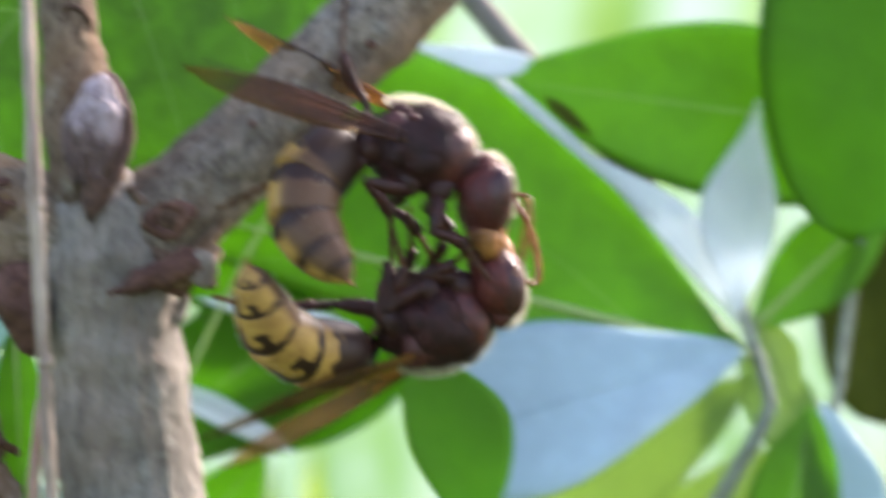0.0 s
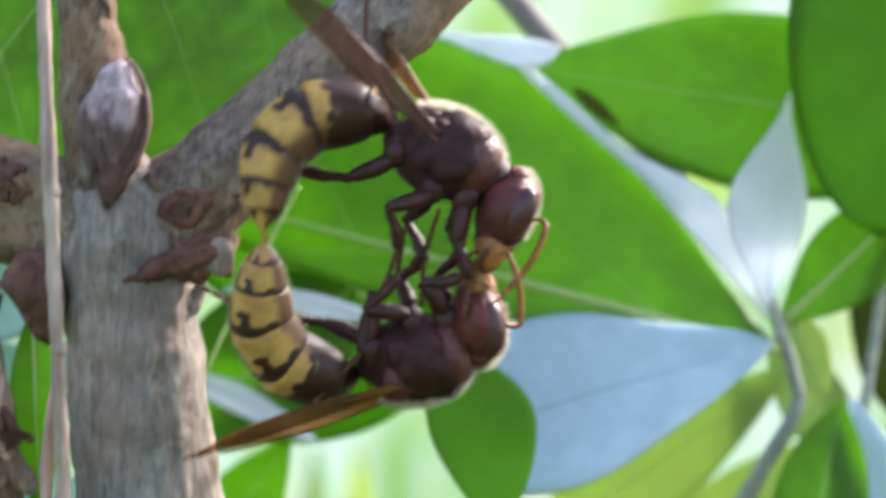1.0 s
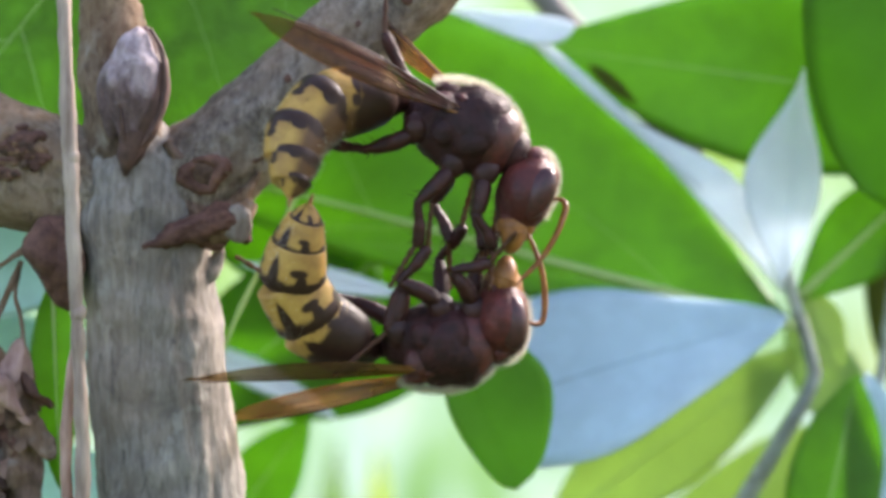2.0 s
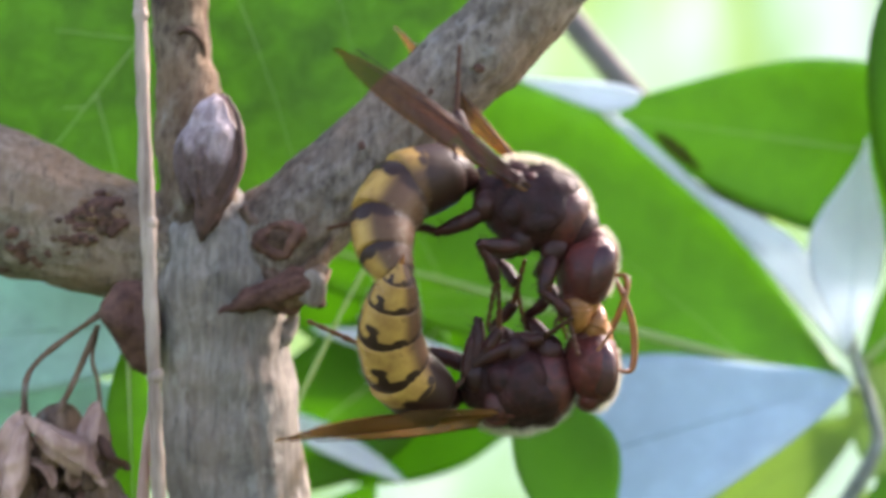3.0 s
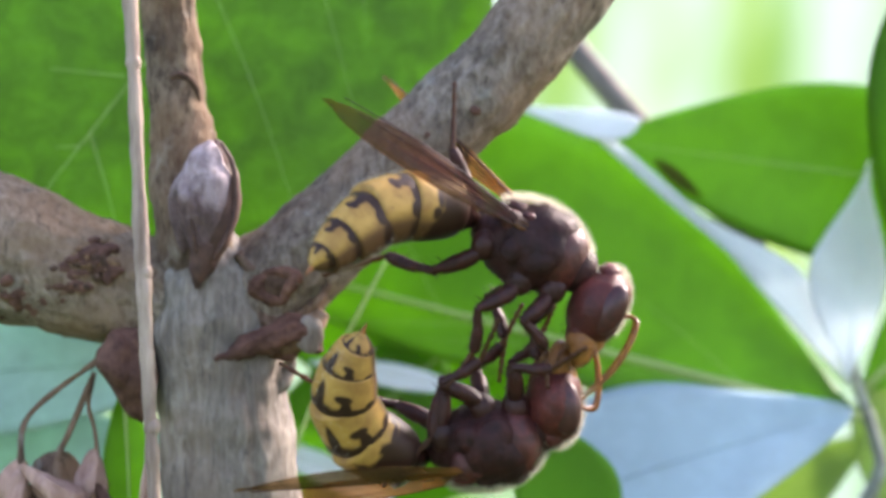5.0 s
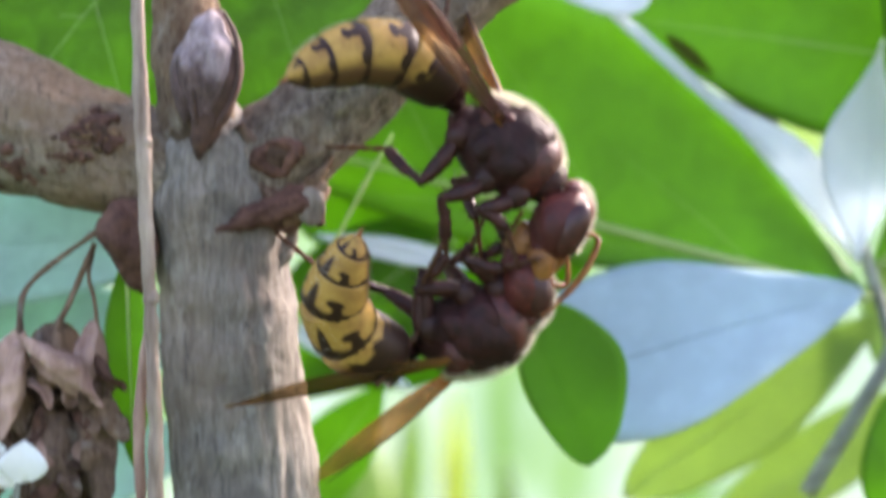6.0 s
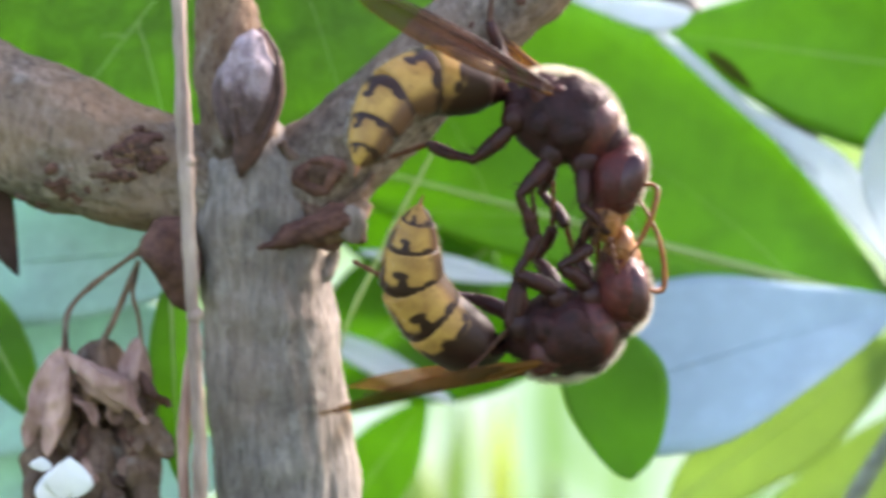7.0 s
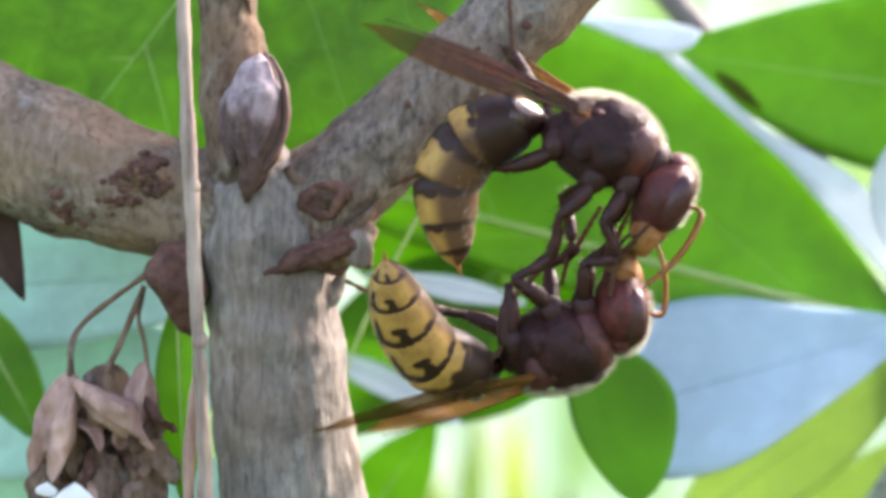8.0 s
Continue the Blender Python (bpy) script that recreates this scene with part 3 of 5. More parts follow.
# ---- the shrub's branch ----
def shrub_branch():
    thing = new("branch_fork")
    tagged(thing, "grey-brown forked shrub branch with knots and cracked bark", "branch")
    part("lower_stem", tube([
        (-13.05, 0.00, -28.88, 4.7), (-13.62, 0.00, -19.94, 4.55), (-14.23, 0.00, -14.93, 4.4), (-14.63, 0.00, -9.92, 4.2), (-15.13, 0.00, -5.63, 4.2), (-15.41, 0.00, -2.77, 4.3), (-15.66, 0.00, 0.09, 3.6), (-16.06, 0.50, 2.60, 1.8)],
        96, 16, 0.42, 420, True, 0.20), BARK, thing)
    part("right_limb", tube([
        (-15.51, 0.40, -3.49, 3.2), (-12.81, 0.20, -1.27, 3.5), (-9.77, 0.20, 1.10, 3.25), (-6.55, 0.20, 4.03, 3.0), (-2.25, 0.30, 8.33, 2.9), (2.41, 0.60, 12.47, 2.95), (6.37, 1.00, 17.16, 2.85), (11.09, 2.00, 22.84, 2.7), (15.13, 3.00, 28.03, 2.6)],
        84, 14, 0.34, 420, True, 0.15), BARK_LIMB, thing)
    part("left_limb", tube([
        (-15.71, 0.60, -2.06, 3.0), (-19.12, 0.60, -1.16, 3.5), (-23.80, 0.80, 0.05, 4.0), (-28.16, 1.20, 1.65, 4.45), (-33.68, 2.00, 3.85, 4.5), (-40.37, 3.00, 6.30, 4.5)],
        96, 14, 0.42, 380, True, 0.12), BARK_LIMB, thing)
    part("upright_shoot", tube([
        (-15.95, -1.00, -0.98, 2.2), (-16.45, -1.00, 2.23, 2.5), (-17.00, -0.60, 5.80, 2.2), (-17.50, 0.00, 10.11, 1.9), (-17.95, 0.40, 14.43, 1.8), (-18.30, 0.60, 19.46, 1.75), (-18.60, 1.00, 26.69, 1.7)],
        48, 14, 0.40, 500, True, 0.18), BARK_SHOOT, thing)
    x, y, z = (-13.05, 0.00, -28.88)
    part("lower_stem", tube([(x, y, z + 2, 4.65), (x + 3, y, z - 30, 4.9), (x + 12, y + 6, z - 200, 6.0), (x - 20, y + 20, z - 600, 8.0), (x - 10, y + 30, z - 1000, 9.5), (x, y + 30, -1330, 12)], 40, 16, 0.5, 300), BARK, thing)
    # knots and scars
    ring = []
    for k in range(13):
        a = 2 * math.pi * k / 12
        x, y, z = (-11.30, -3.05, -0.50)
        ring.append((x + 1.15 * math.cos(a) + 0.22 * math.sin(3 * a), y - 0.12 * math.cos(a), z + 0.95 * math.sin(a) + 0.15 * math.cos(2 * a), 0.40 + 0.14 * math.sin(2 * a + 1)))
    part("knot_ring", tube(ring, 18, 8, 0.30, 800), KNOT, thing, "reddish ring-shaped knot")
    part("knot_heart", lump(1.0, 0.4, 0.9, (-11.25, -3.00, -0.55), 20, 14, 0.3, 1000), BARK_DARK, thing, "dark hollow knot heart")
    part("slit_scar", tube([(-15.06, -4.15, -5.15, 0.22), (-13.50, -4.15, -4.58, 0.42), (-11.92, -3.75, -3.80, 0.36), (-10.35, -3.20, -2.90, 0.20)], 16, 8, 0.26, 1000), KNOT, thing, "dark ridge along a slit in the bark")
    part("bark_lump", tube([(-14.70, -3.95, -5.05, 0.25), (-13.10, -3.85, -4.40, 0.60), (-11.60, -3.40, -3.75, 0.85), (-10.20, -2.80, -3.35, 0.90), (-9.10, -2.30, -3.90, 0.75), (-8.50, -2.00, -4.70, 0.40)], 30, 12, 0.55, 700, True, 0.2), KNOT, thing, "dark brown swelling of torn bark")
    part("spur", tube([(-11.07, -2.20, -4.15, 0.9), (-9.82, -2.40, -3.62, 0.95), (-8.93, -2.50, -2.91, 0.8), (-8.29, -2.50, -2.20, 0.45)], 16, 6, 0.22, 900), BARK_YOUNG, thing, "pale broken spur")
    part("spur", tube([(-11.65, -1.20, -7.01, 0.7), (-10.90, -1.00, -6.31, 0.6), (-10.40, -0.90, -5.07, 0.3)], 14, 6, 0.22, 800), BARK, thing)
    # brown crusts of torn bark along the underside of the left limb: place, spread, count
    rng = random.Random(8)
    crusts = ((-22.97, 1.19, 0.55, 0.46, 40), (-24.08, -0.16, 0.63, 0.42, 30), (-26.41, -1.75, 0.38, 0.63, 40), (-24.98, -1.22, 0.63, 0.51, 34), (-27.65, -0.86, 0.46, 0.51, 20), (-21.76, 0.72, 0.34, 0.34, 16), (-29.27, -2.63, 0.63, 0.34, 16))
    inner, outer = Vector((-19.12, 0.60, -1.00)), Vector((-30.35, 1.50, 2.50))
    for x0, z0, sx, sz, count in crusts:
        for k in range(count):
            x, z = x0 + rng.gauss(0, sx), z0 + rng.gauss(0, sz)
            w = (x - inner.x) / (outer.x - inner.x)
            axis = inner.lerp(outer, w)
            r0 = 3.60 + 0.95 * w
            dz = max(-0.93 * r0, min(0.9 * r0, z - axis.z))
            r = rng.uniform(0.10, 0.28) if k % 3 else rng.uniform(0.3, 0.55)
            part("bark_scab", lump(r * 1.3, 0.30, r * rng.uniform(0.5, 1.0), (x, axis.y - math.sqrt(r0 * r0 - dz * dz) - 0.12, axis.z + dz), 12, 8, 0.26, 1300 + 40 * k), (KNOT, BARK_DARK, BARK_YOUNG)[k % 3], thing)
    part("bark_ridge", tube([(-12.64, -2.70, -2.20, 0.35), (-11.34, -2.50, -3.09, 0.55), (-10.00, -2.30, -2.91, 0.62), (-8.77, -2.30, -1.75, 0.45), (-7.89, -2.30, -0.44, 0.2)], 16, 10, 0.20, 600), BARK_YOUNG, thing, "brown ridge of torn bark")
    part("bark_ridge", tube([(-13.33, -3.00, -3.61, 0.25), (-12.10, -2.70, -4.14, 0.4), (-10.90, -2.10, -4.86, 0.5), (-9.86, -1.80, -4.34, 0.35), (-8.98, -1.60, -4.17, 0.2)], 18, 10, 0.30, 800), KNOT, thing)
    part("bark_ridge", tube([(-13.69, -2.90, 1.50, 0.3), (-12.81, -2.70, 0.45, 0.45), (-11.57, -2.70, 0.62, 0.4), (-10.34, -2.70, 1.68, 0.2)], 14, 8, 0.16, 700), BARK_YOUNG, thing)
    part("ring_scar", tube([(-18.31, -1.20, 12.47, 0.10), (-17.32, -1.55, 12.81, 0.20), (-16.39, -1.30, 12.18, 0.20), (-16.13, -0.90, 11.14, 0.08)], 10, 6, 0.12, 900), BARK_DARK, thing, "dark curved scar on the shoot")
    part("pale_scar", lump(0.95, 0.4, 1.2, (-9.15, -3.05, -3.60), 14, 10, 0.3, 1200), BARK, thing, "pale broken face of a spur")
    for *p, r in ((-11.39, -2.90, -18.78, 0.5), (-12.75, -3.70, -16.25, 0.3), (-6.10, -2.80, 5.39, 0.3), (-1.87, -2.60, 8.93, 0.32), (1.31, -2.40, 10.35, 0.3)):
        part("lenticel", lump(r * 1.2, 0.22, r * 1.1, (p[0], p[1] + 0.08, p[2]), 14, 10, 0.26, 1400), KNOT, thing)
    return thing


def resting_bud(at, turn, label):
    """A slender hooded bud: a pale front scale over a dark one that shows along one edge and below."""
    thing = new("bud")
    thing.matrix_basis = Matrix.Translation(vec(at)) @ pose(0, 0, 0, 0, turn, 0)

    def drop(p):
        w = 1.0 - 0.62 * max(0, -p.z) ** 1.5 - 0.50 * max(0, p.z) ** 3
        return (p.x * w + 0.10 * max(0, p.z) ** 2, p.y * w, p.z)
    part("core", lump(2.0, 1.7, 4.35, (0.12, 0.10, 0.0), 36, 28, 0.22, 800, drop), BUD_DARK, thing, "dark brown inner bud scale")
    part("front_scale", lump(1.78, 1.50, 3.75, (-0.30, -0.62, 0.62), 44, 36, 0.20, 700, drop), BUD, thing, "pale grey-mauve bud scale")
    part("side_scale", lump(1.15, 1.20, 2.95, (-1.30, 0.05, 0.05), 30, 24, 0.24, 700, drop), BUD, thing)
    part("scale_edge", tube([(0.62, -0.75, 4.15, 0.10), (1.36, -0.85, 3.0, 0.17), (1.74, -0.85, 1.4, 0.20), (1.70, -0.85, -0.4, 0.20), (1.12, -0.90, -2.1, 0.22), (0.55, -0.80, -3.2, 0.12)], 14, 8, 0.12, 1100), BUD_DARK, thing, "dark edge of a bud scale")
    part("scale_edge", tube([(-1.0, -0.9, 2.9, 0.06), (-0.95, -1.45, 0.6, 0.12), (-0.75, -1.50, -1.3, 0.16), (-0.45, -1.2, -2.8, 0.12)], 12, 8, 0.12, 1100), BUD_DARK, thing)
    part("tip", tube([(-0.05, -0.35, -2.2, 0.95), (-0.15, -0.40, -3.5, 0.72), (-0.30, -0.35, -4.4, 0.42), (-0.35, -0.25, -5.0, 0.10)], 18, 8, 0.22, 1000), BUD_DARK, thing, "dark bud tip")
    return tagged(thing, label, "bud")


def fork_bud(at, turn, label):
    """A squat brown bud: two unequal scales round a pointed core."""
    thing = new("bud")
    thing.matrix_basis = Matrix.Translation(vec(at)) @ pose(0, 0, 0, 0, turn, 0)

    def drop(p):
        w = 1.0 - 0.55 * max(0, -p.z) ** 1.6 - 0.30 * max(0, p.z) ** 4
        return (p.x * w, p.y * w, p.z + 0.12 * p.x * p.x)
    part("core", lump(1.85, 1.75, 2.85, (0.15, 0.15, 0), 32, 24, 0.42, 600, drop), KNOT, thing)
    part("front_scale", lump(1.25, 1.5, 2.3, (-0.50, -0.50, 0.30), 32, 24, 0.36, 700, drop), KNOT, thing, "lighter brown bud scale")
    part("tip", tube([(0.05, 0.1, -1.6, 1.0), (0.15, 0.1, -2.5, 0.7), (0.3, 0.2, -3.0, 0.36), (0.3, 0.25, -3.3, 0.1)], 16, 6, 0.2, 800), KNOT, thing)
    return tagged(thing, label, "bud")


def straw_stalk():
    thing = new("dry_stalk")
    tagged(thing, "thin dry straw-coloured stalk hanging before the branch", "stalk")
    part("stem", tube([
        (-20.02, -8.00, 24.19, 0.44), (-19.81, -8.00, 17.31, 0.43), (-19.52, -8.20, 11.10, 0.42), (-19.27, -8.30, 4.90, 0.44), (-19.03, -8.30, 0.09, 0.46), (-18.90, -8.20, -4.04, 0.44), (-18.71, -8.00, -8.86, 0.45), (-18.52, -7.80, -14.38, 0.46), (-18.42, -7.40, -19.24, 0.48), (-18.53, -7.00, -25.51, 0.5)],
        16, 10, 0.20, 700, True, 0.07), STRAW, thing)
    for p in ((-19.06, -8.30, 0.44), (-18.68, -8.00, -9.03), (-19.63, -8.10, 13.17)):
        part("node", lump(0.47, 0.47, 0.60, p, 12, 8, 0.16, 900), STRAW, thing)
    part("sheath", tube([(-19.06, -7.20, -11.31, 0.18), (-19.36, -7.00, -14.44, 0.34), (-19.52, -6.80, -17.92, 0.40), (-19.40, -6.60, -22.09, 0.3)], 10, 6, 0.1, 700), HUSK, thing)
    return thing


def husk_cluster():
    thing = new("seed_head")
    tagged(thing, "brown papery dry seed head hanging below the branch", "seed head")
    part("stalk", tube([(-22.60, -1.80, -5.20, 0.20), (-25.48, -2.20, -7.29, 0.19), (-26.94, -2.60, -8.70, 0.20), (-27.32, -3.00, -9.92, 0.20), (-27.37, -3.00, -11.60, 0.28)], 10, 8, 0.10, 900), BARK_YOUNG, thing)
    part("stalk", tube([(-22.90, -1.20, -6.00, 0.20), (-23.93, -1.80, -8.57, 0.20), (-24.82, -2.00, -10.52, 0.22), (-25.47, -2.00, -11.60, 0.30)], 10, 8, 0.09, 900), BARK_YOUNG, thing)
    part("stalk", tube([(-22.90, -1.20, -6.00, 0.15), (-23.24, -1.60, -8.04, 0.13), (-22.86, -1.80, -9.46, 0.14), (-22.67, -2.00, -11.10, 0.18)], 8, 6, 0.07, 900), BARK_YOUNG, thing)
    petals = (
        ((-27.45, -3.00, -11.10), (-29.95, -3.40, -17.60), 1.35, (-0.65, -0.75, 0.1), 11), ((-27.11, -3.50, -11.90), (-28.30, -4.20, -17.90), 0.85, (0.55, -0.8, 0.1), 12),
        ((-27.22, -4.00, -11.55), (-22.21, -4.60, -15.34), 0.85, (0.30, -0.75, 0.55), 13), ((-26.91, -3.00, -13.10), (-21.95, -3.60, -15.90), 0.75, (-0.2, -0.75, -0.6), 18),
        ((-22.60, -2.00, -10.70), (-23.45, -2.80, -15.20), 0.95, (0.5, -0.8, 0.1), 14), ((-25.95, -1.60, -11.00), (-23.80, -2.20, -14.60), 1.5, (0.1, -0.9, 0.4), 19),
        ((-25.62, -2.00, -16.21), (-24.72, -2.40, -22.72), 1.6, (0.5, -0.85, 0), 15), ((-23.53, -1.60, -15.88), (-22.43, -2.00, -22.94), 1.5, (-0.5, -0.85, 0), 16), ((-28.59, -1.00, -16.28), (-29.98, -1.20, -22.67), 1.4, (-0.2, -1, 0), 17))
    for base, tip, half, normal, seed in petals:
        bm, _ = blade(base, tip, half, normal, 0.14, -0.75, 0.85, -0.9, seed, 0.14, 28, 14, 0.6)
        for w in bm.verts:
            w.co += Vector((noise.noise(w.co * 700), noise.noise(w.co * 700 + Vector((7, 0, 0))), noise.noise(w.co * 700 + Vector((0, 9, 0))))) * 0.00042
            w.co.y += 0.00022 * noise.noise(w.co * 1700)
        part("husk", bm, BARK_YOUNG if seed in (15, 16, 17, 19) else HUSK, thing)
    torn = random.Random(77)
    x0, y0, z0 = (-25.24, -2.20, -14.42)
    for k in range(34):
        a = torn.uniform(0, 6.28)
        base = Vector((x0 + torn.uniform(-2.2, 2.6), y0 + torn.uniform(-0.8, 1.2), z0 + torn.uniform(-2.5, 2.6) - 0.16 * k))
        tip = base + Vector((0.7 * math.cos(a), torn.uniform(-0.5, 0.2), 0.6 * math.sin(a) - 0.8)).normalized() * torn.uniform(1.8, 3.6)
        bm, _ = blade(base, tip, torn.uniform(0.5, 1.0), (torn.uniform(-0.8, 0.8), -0.7, torn.uniform(-0.5, 0.7)), torn.uniform(-0.2, 0.25), torn.uniform(-0.9, 0.4), 0.8, torn.uniform(-0.8, 0.3), 60 + k, 0.1, 14, 8, 0.5)
        for w in bm.verts:
            w.co += Vector((noise.noise(w.co * 900), noise.noise(w.co * 900 + Vector((7, 0, 0))), noise.noise(w.co * 900 + Vector((0, 9, 0))))) * 0.0004
        part("torn_husk", bm, (BARK_YOUNG, KNOT, HUSK, BARK_DARK)[k % 4], thing)
    # backing lumps added to darken the open hollow between the husks
    part("seed_core", join(lump(3.0, 0.9, 3.6, (-25.48, 0.40, -16.57), 32, 24, 0.9, 500), lump(2.6, 0.9, 4.2, (-25.92, 0.50, -20.34), 32, 24, 0.9, 520)), BARK_DARK, thing, "dark crumpled backing added in the hollow of the seed head")
    rng = random.Random(21)
    x0, y0, z0 = (-25.36, -0.60, -18.46)
    for k in range(24):
        spot = (x0 + rng.uniform(-3.2, 3.0), y0 + rng.uniform(-0.8, 1.0), z0 + rng.uniform(-4.2, 4.6))
        part("seed_case", lump(rng.uniform(0.5, 0.9), 0.6, rng.uniform(0.7, 1.3), spot, 18, 14, 0.95, 1500 + 70 * k), (BARK_YOUNG, BARK_DARK, KNOT)[k % 3], thing)
    return thing


def white_flower():
    thing = new("white_flower")
    tagged(thing, "small white petals below the dry seed head", "flower")
    for k, (base, tip, half) in enumerate((((-26.90, -5.00, -20.72), (-26.75, -5.60, -18.04), 1.5), ((-27.60, -5.00, -21.06), (-28.07, -5.40, -18.93), 1.2), ((-28.64, -5.00, -18.97), (-28.55, -5.20, -18.08), 0.7))):
        bm, _ = blade(base, tip, half, (0.1, -1, 0.4), 0.1, 0.2, 0.9, 0.2, 30 + k, 0.15, 12, 8)
        part("petal", bm, PETAL, thing)
    part("flower_stalk", tube([(-27.38, -4.00, -27.49, 0.25), (-27.47, -4.60, -23.91, 0.25), (-27.25, -5.00, -20.37, 0.22)], 8, 5), STEM, thing)
    return thing


shrub_branch()
resting_bud((-15.45, -3.70, 4.30), 4, "plump grey-mauve bud with a dark scale edge")
fork_bud((-20.60, -2.60, -5.90), -8, "brown bud tucked under the branch fork")
straw_stalk()
husk_cluster()
white_flower()

# ---- leaves, near to far ----
leaf((-3.20, 17.00, 37.18), (-33.89, 13.00, -2.18), 20.0, (0.0, -1, -0.05), LEAF_BROAD, "broad bright green leaf with fine pale veins", 0.02, 0.02, 0.85, 0.0, 3, 5, 0.09, 0.035)
leaf((29.25, 30.00, -10.93), (-25.32, 30.00, 3.50), 15.6, (0.05, -1, 0.10), LEAF, "large sunlit green leaf behind the hornets", 0.004, 0.01, 1.0, 0.0, 4, 4, 0.36, 0.04, 1.1, 0.22)
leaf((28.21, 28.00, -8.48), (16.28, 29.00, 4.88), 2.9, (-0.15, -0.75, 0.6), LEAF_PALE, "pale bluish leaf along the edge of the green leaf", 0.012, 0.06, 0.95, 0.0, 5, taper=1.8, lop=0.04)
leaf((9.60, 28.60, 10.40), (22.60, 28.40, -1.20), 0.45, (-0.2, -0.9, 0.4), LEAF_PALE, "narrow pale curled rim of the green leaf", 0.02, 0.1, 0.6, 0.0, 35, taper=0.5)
leaf((13.33, 28.00, 10.67), (4.00, 29.00, 11.90), 0.45, (-0.1, -0.85, 0.5), LEAF_PALE, "leaf tip painted pale bluish for sky light", 0.0, 0.1, 0.53, 0.0, 6, taper=1.1, lop=4.4)
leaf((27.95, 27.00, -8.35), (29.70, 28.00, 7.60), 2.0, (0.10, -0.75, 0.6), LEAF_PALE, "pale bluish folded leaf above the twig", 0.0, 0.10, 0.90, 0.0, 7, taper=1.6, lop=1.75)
leaf((41.77, 46.00, -17.15), (41.20, 46.00, 1.60), 5.2, (0, -1, 0), LEAF_SHADE, "leaf painted dark for the shade behind the twig", 0.02, 0.1, 0.85, 0.0, 28, taper=0.6)
# leaf shape added to stand for the dark gap between leaves
leaf((14.40, 29.60, 7.90), (17.80, 29.60, 5.10), 0.5, (0, -1, 0), LEAF_SHADE, "small dark leaf shape added for shade in the gap", 0.0, 0.1, 0.8, 0.0, 36)
leaf((30.30, 32.60, -8.40), (33.00, 32.60, -14.40), 1.7, (0.1, -1, 0.2), LEAF_YOUNG, "small bright leaf beside the twig", 0.0, 0.1, 0.8, 0.0, 38)
leaf((44.00, 31.60, 4.60), (10.32, 30.80, 9.40), 6.6, (0.0, -1, 0.12), LEAF, "pointed green leaf lit from behind", 0.005, 0.02, 0.75, 0.0, 8)
leaf((39.36, 24.00, 27.80), (35.30, 23.00, -2.60), 8.4, (0.1, -1, 0.1), LEAF_DEEP, "rounded deep green leaf", 0.03, 0.05, 1.1, 0.0, 9, 0, 0.05, taper=0.58)
leaf((29.50, 32.00, -9.16), (40.30, 34.00, 0.80), 3.1, (0.1, -1, 0.2), LEAF, "small light green leaf on the twig", 0.04, 0.08, 1.05, 0.0, 10, 0, 0.30)
leaf((4.50, 24.00, -17.10), (28.25, 26.00, -10.20), 6.9, (0.15, -0.80, 0.60), LEAF_BLUE, "blue-grey leaf with its sky reflection painted in", 0.02, 0.08, 0.58, 0.0, 11)
leaf((4.35, 16.50, -10.51), (8.70, 16.50, -21.75), 2.3, (0.1, -1, 0.1), LEAF_ROUND, "rounded dark green leaf below the hornets", 0.03, 0.06, 0.95, 0.0, 12, 0, 0.04, taper=0.6, lop=2.05)
leaf((11.86, 42.00, -26.66), (31.10, 40.00, -12.73), 3.6, (0.2, -1, 0.4), LEAF_YOUNG, "yellow-green leaf blade below the blue-grey leaf", 0.03, 0.1, 0.85, 0.0, 13)
leaf((30.39, 43.00, -10.65), (37.27, 43.00, -22.26), 2.6, (0.1, -1, 0.2), LEAF_YOUNG, "light green leaf behind the twig", 0.03, 0.1, 0.8, 0.0, 34)
leaf((19.00, 52.00, -30.61), (37.85, 50.00, -18.01), 3.0, (0.2, -1, 0.4), LEAF_YOUNG, "yellow-green leaf blade in the sun", 0.03, 0.1, 0.85, 0.0, 14)
leaf((30.51, 27.00, -27.71), (33.55, 28.00, -14.27), 3.4, (-0.1, -1, 0.1), LEAF, "upright green leaf at the twig", 0.02, 0.25, 0.8, 0.0, 15)
leaf((36.79, 28.50, -27.89), (34.34, 29.00, -14.21), 3.2, (0.15, -0.85, 0.45), LEAF_BLUE, "upright leaf half turned to the sky, its sheen painted bluish", 0.02, 0.2, 0.8, 0.0, 16)
leaf((0.89, 27.00, -8.57), (-10.60, 27.00, -6.35), 0.95, (0.0, -0.8, 0.6), LEAF_PALE, "leaf edge behind the hornets, painted pale as sky-lit", 0.0, 0.1, 0.9, 0.0, 17)
leaf((-10.20, 37.00, -17.11), (10.33, 36.00, -7.01), 4.2, (0.0, -1, 0.1), LEAF_DEEP, "green leaf in half shade behind the hornets", 0.02, 0.06, 0.8, 0.0, 29)
leaf((-0.95, 33.00, -6.10), (-16.58, 32.00, -18.83), 5.2, (0.1, -1, 0.1), LEAF, "green leaf between stem and hornets", 0.02, 0.06, 0.8, 0.0, 18)
leaf((-14.34, 36.00, 0.52), (2.79, 35.00, -8.23), 5.6, (0.0, -1, 0.1), LEAF, "green leaf behind the branch fork", 0.02, 0.06, 0.8, 0.0, 31)
leaf((-13.20, 38.00, -27.72), (-6.03, 38.00, -17.81), 2.8, (0.0, -1, 0.1), LEAF, "light green leaf low beside the stem", 0.02, 0.06, 0.8, 0.0, 32)
leaf((-14.06, 31.00, -12.40), (-3.81, 31.00, -17.60), 1.25, (0.0, -0.7, 0.7), LEAF_PALE, "leaf beside the stem, painted pale as sky-lit", 0.02, 0.1, 0.8, 0.0, 19)
